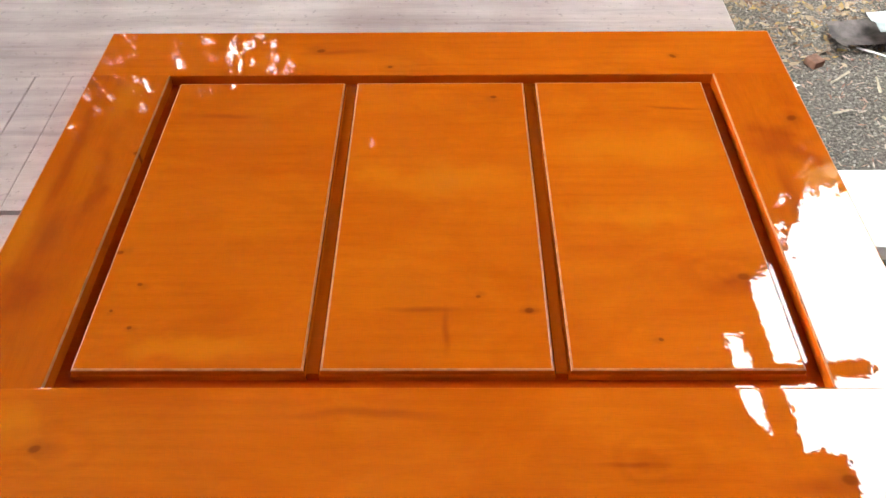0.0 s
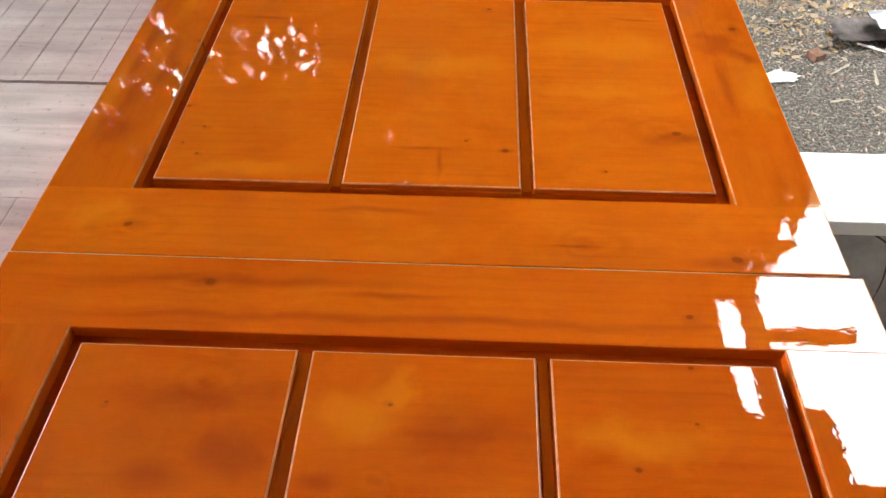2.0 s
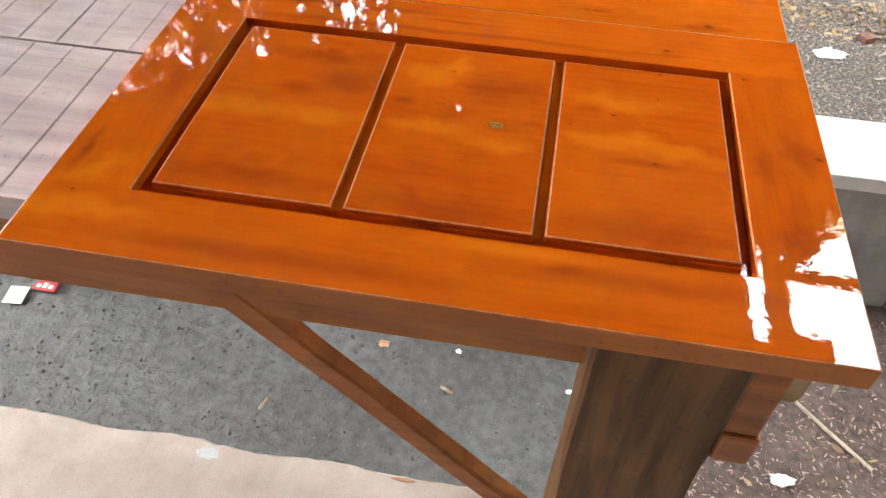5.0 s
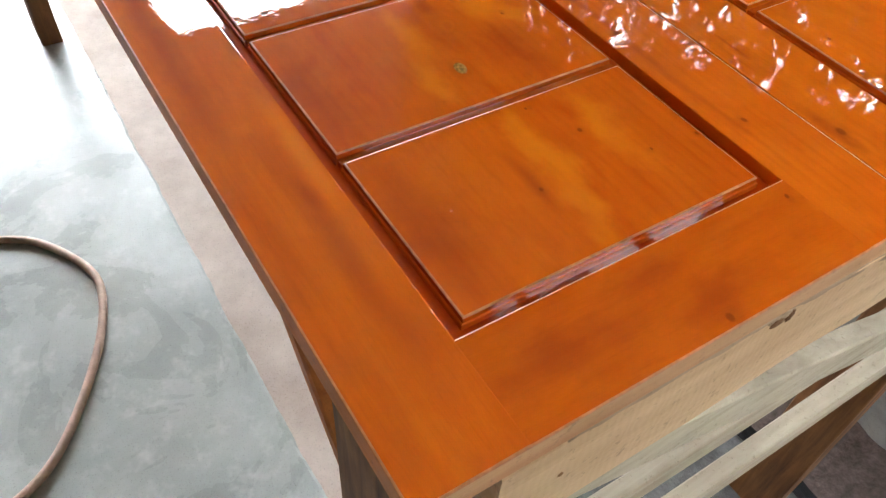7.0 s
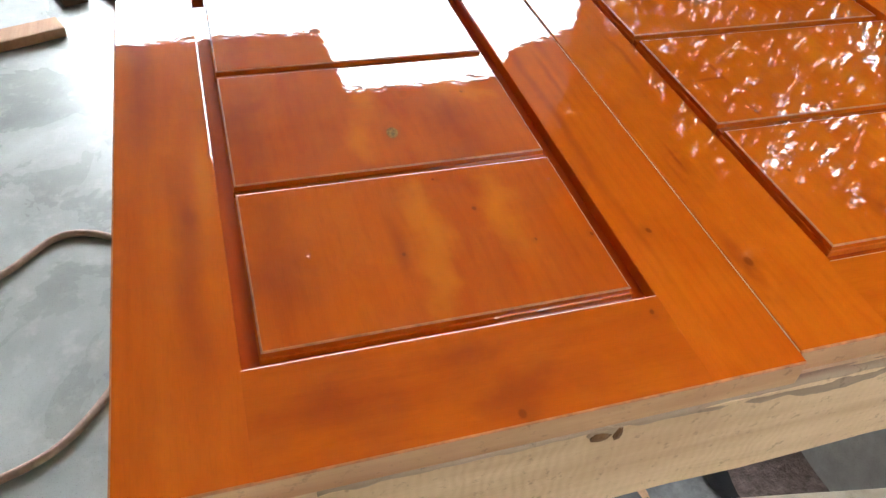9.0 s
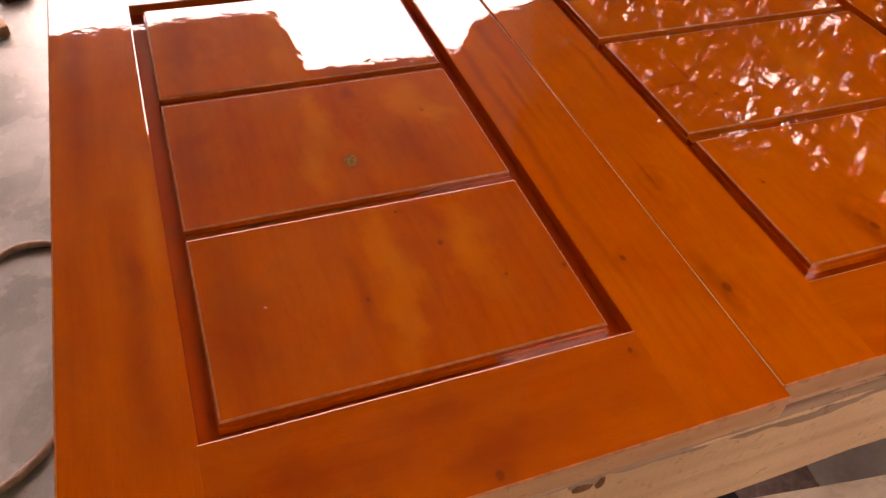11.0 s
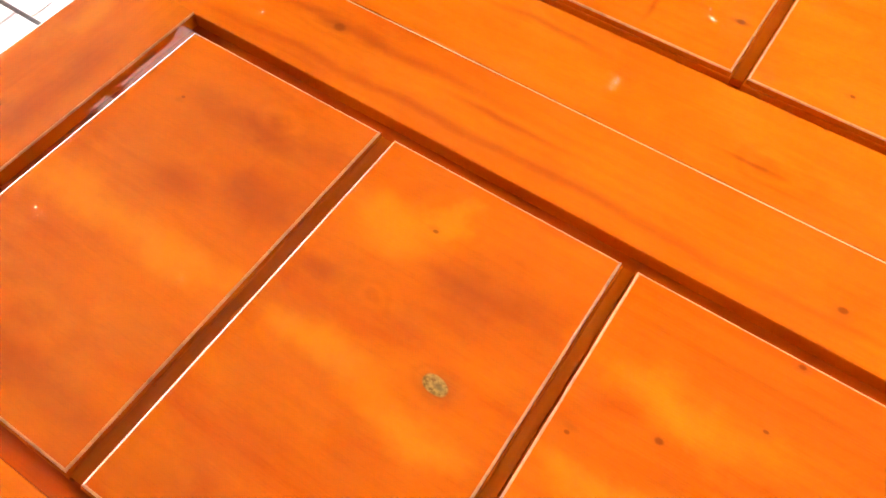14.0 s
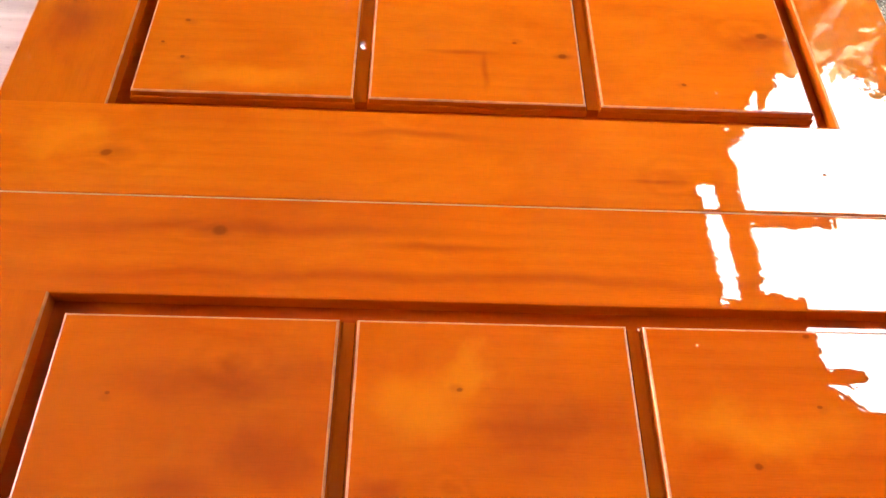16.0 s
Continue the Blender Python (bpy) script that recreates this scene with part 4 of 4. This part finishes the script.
solo("paper_scrap", crumple((0.790, 1.360, 0.006), (0.040, 0.019, 0.004), 21.0), M_PAPER, "torn white paper scrap on the soil", "paper")
solo("brick_piece", box(0.883, 0.918, 1.44, 1.475, -0.003, 0.018, 0.004, turn=Matrix.Rotation(0.5, 3, "Z")), M_BRICK, "broken red brick piece on the soil", "brick")
for k, (x, y, l, a) in enumerate(((0.94, 1.39, 0.065, 0.6), (1.02, 1.36, 0.055, 1.4), (1.06, 1.49, 0.09, -0.7), (0.90, 1.26, 0.04, 0.2), (1.0, 1.22, 0.05, 2.3))):
    solo("wood_splinter", beam_between((x - l / 2 * math.cos(a), y - l / 2 * math.sin(a), 0.008), (x + l / 2 * math.cos(a), y + l / 2 * math.sin(a), 0.012), 0.0046, 0.003, (0, 0, 1), 0.0006, 3, 0.0015, k),
         M_PAPER if k == 2 else M_GREYPALE, "pale split wood sliver on the soil", "wood sliver")


solo("plastic_scrap", crumple((0.665, 0.300, LOW + 0.036), (0.022, 0.013, 0.007), 2.0), M_PAPER, "crumpled clear white plastic on the brown dirt", "plastic scrap")
solo("plastic_scrap", crumple((0.725, 0.222, LOW + 0.036), (0.030, 0.014, 0.008), 6.0), M_PAPER, "crumpled clear white plastic on the brown dirt", "plastic scrap")
solo("paper_scrap", crumple((-0.062, 0.518, LOW + 0.010), (0.007, 0.005, 0.005), 9.0), M_PAPER, "tiny crushed paper ball on grey cement", "paper")
solo("paper_scrap", crumple((0.209, 0.453, LOW + 0.010), (0.007, 0.005, 0.004), 11.0), M_PAPER, "tiny crushed paper ball on grey cement", "paper")
solo("dry_leaf", crumple((-0.245, 0.509, LOW + 0.008), (0.013, 0.009, 0.004), 13.0), M_OFFCUT, "curled dry tan leaf on grey cement", "leaf")
solo("plaster_chip", boulder_at((-0.344, -0.097, PLATFORM + 0.0005), (0.016, 0.009, 0.0018), 15.0), M_CAP, "white plaster chip on the platform rim", "plaster chip")
solo("brick_chip", boulder_at((-0.063, -0.086, PLATFORM + 0.001), (0.016, 0.003, 0.002), 17.0), M_OFFCUT, "thin orange chip on the platform rim", "chip")


def soil_bank():
    """Loose earth heaped against the low wall under the bench."""
    bm = sheet(-1.4, 0.40, 0.62, 0.846, 0.0, 150, 26)
    for v in bm.verts:
        rise = max(0.0, (v.co.y - 0.690 - 0.02 * noise.noise(Vector((v.co.x * 6, 2, 0)))) / 0.18)
        v.co.z = LOW - 0.012 + 0.13 * min(rise, 1.0) ** 0.8 + 0.014 * noise.noise(Vector((v.co.x * 16, v.co.y * 16, 3))) * min(1.0, rise * 4)
    return bm


solo("soil_bank", soil_bank(), M_DIRT, "brown earth heaped against the low wall", "soil", "structure", smooth=True)


def gap_shade():
    """A thin black strip with an uneven outline, standing in for the shade at the soil bank's foot."""
    bm = bmesh.new()
    rows = []
    for k in range(61):
        x = -0.55 + 0.9 * k / 60
        mid = 0.686 + 0.012 * noise.noise(Vector((x * 5, 1, 0)))
        half = 0.004 + 0.017 * max(0.0, 1 - abs(x + 0.1) / 0.48) ** 0.5 * (1 + 0.6 * noise.noise(Vector((x * 14, 3, 0))))
        rows.append([bm.verts.new((x, mid + half * f, LOW + z)) for f, z in ((-1, 0.0095), (0, 0.0140), (1.6, 0.0120))])
    for r, q in zip(rows, rows[1:]):
        for k in range(2):
            bm.faces.new((r[k], r[k + 1], q[k + 1], q[k]))
    return bm


solo("shade_strip", gap_shade(), M_GAP_SHADE, "black strip standing in for shade below the soil bank", "stain", "structure", smooth=True)


def bent_sheet(x0, x1, y0, y1, z, rise, seed, turn):
    bm = bmesh.new()
    n = 10
    rows = []
    for i in range(n + 1):
        u = i / n
        row = []
        for j in range(7):
            v = j / 6
            row.append(bm.verts.new((x0 + (x1 - x0) * u, y0 + (y1 - y0) * v, z + rise * (2 * v - 1) ** 2 + 0.012 * noise.noise(Vector((u * 3, v * 3, seed))))))
        rows.append(row)
    for r, q in zip(rows, rows[1:]):
        for j in range(6):
            bm.faces.new((r[j], r[j + 1], q[j + 1], q[j]))
    bmesh.ops.solidify(bm, geom=bm.faces[:], thickness=0.004)
    bmesh.ops.rotate(bm, cent=((x0 + x1) / 2, (y0 + y1) / 2, z), matrix=Matrix.Rotation(turn, 3, "Z"), verts=bm.verts)
    return bm


solo("rusted_sheet", bent_sheet(0.97, 1.6, 1.53, 1.64, 0.018, 0.012, 1.0, 0.12), M_SHEETMETAL, "dark rusted curled metal sheet on the soil", "metal sheet", smooth=True)
solo("white_sheet", bent_sheet(1.06, 1.7, 1.565, 1.655, 0.052, 0.006, 2.0, 0.18), M_WHITESHEET, "white painted sheet leaning on the rusted one", "metal sheet", smooth=True)


def boulder(x, y, rx, ry, rz, seed):
    bm = bmesh.new()
    bmesh.ops.create_icosphere(bm, subdivisions=4, radius=1.0)
    for v in bm.verts:
        f = 1 + 0.22 * noise.noise(v.co * 1.6 + Vector((seed, 0, 0))) + 0.06 * noise.noise(v.co * 6)
        v.co = Vector((x + v.co.x * rx * f, y + v.co.y * ry * f, rz * 0.5 + v.co.z * rz * f))
    return bm


for k in range(7):
    solo("mossy_stone", boulder(0.35 + 0.17 * k + 0.03 * (k % 2), 1.84 + 0.02 * (k % 3), 0.105, 0.08, 0.10 + 0.015 * (k % 2), 10.0 + k), M_STONE, "mossy dark stone block at the yard's edge", "stone", smooth=True)
solo("mossy_stone", boulder(0.90, 2.06, 0.13, 0.10, 0.09, 1.0), M_STONE, "mossy dark stone block at the yard's edge", "stone", smooth=True)
solo("mossy_stone", boulder(1.60, 1.95, 0.15, 0.11, 0.10, 4.0), M_STONE, "mossy dark stone block at the yard's edge", "stone", smooth=True)
solo("mossy_stone", boulder(0.10, 1.98, 0.14, 0.12, 0.11, 7.0), M_STONE, "mossy dark stone block at the yard's edge", "stone", smooth=True)
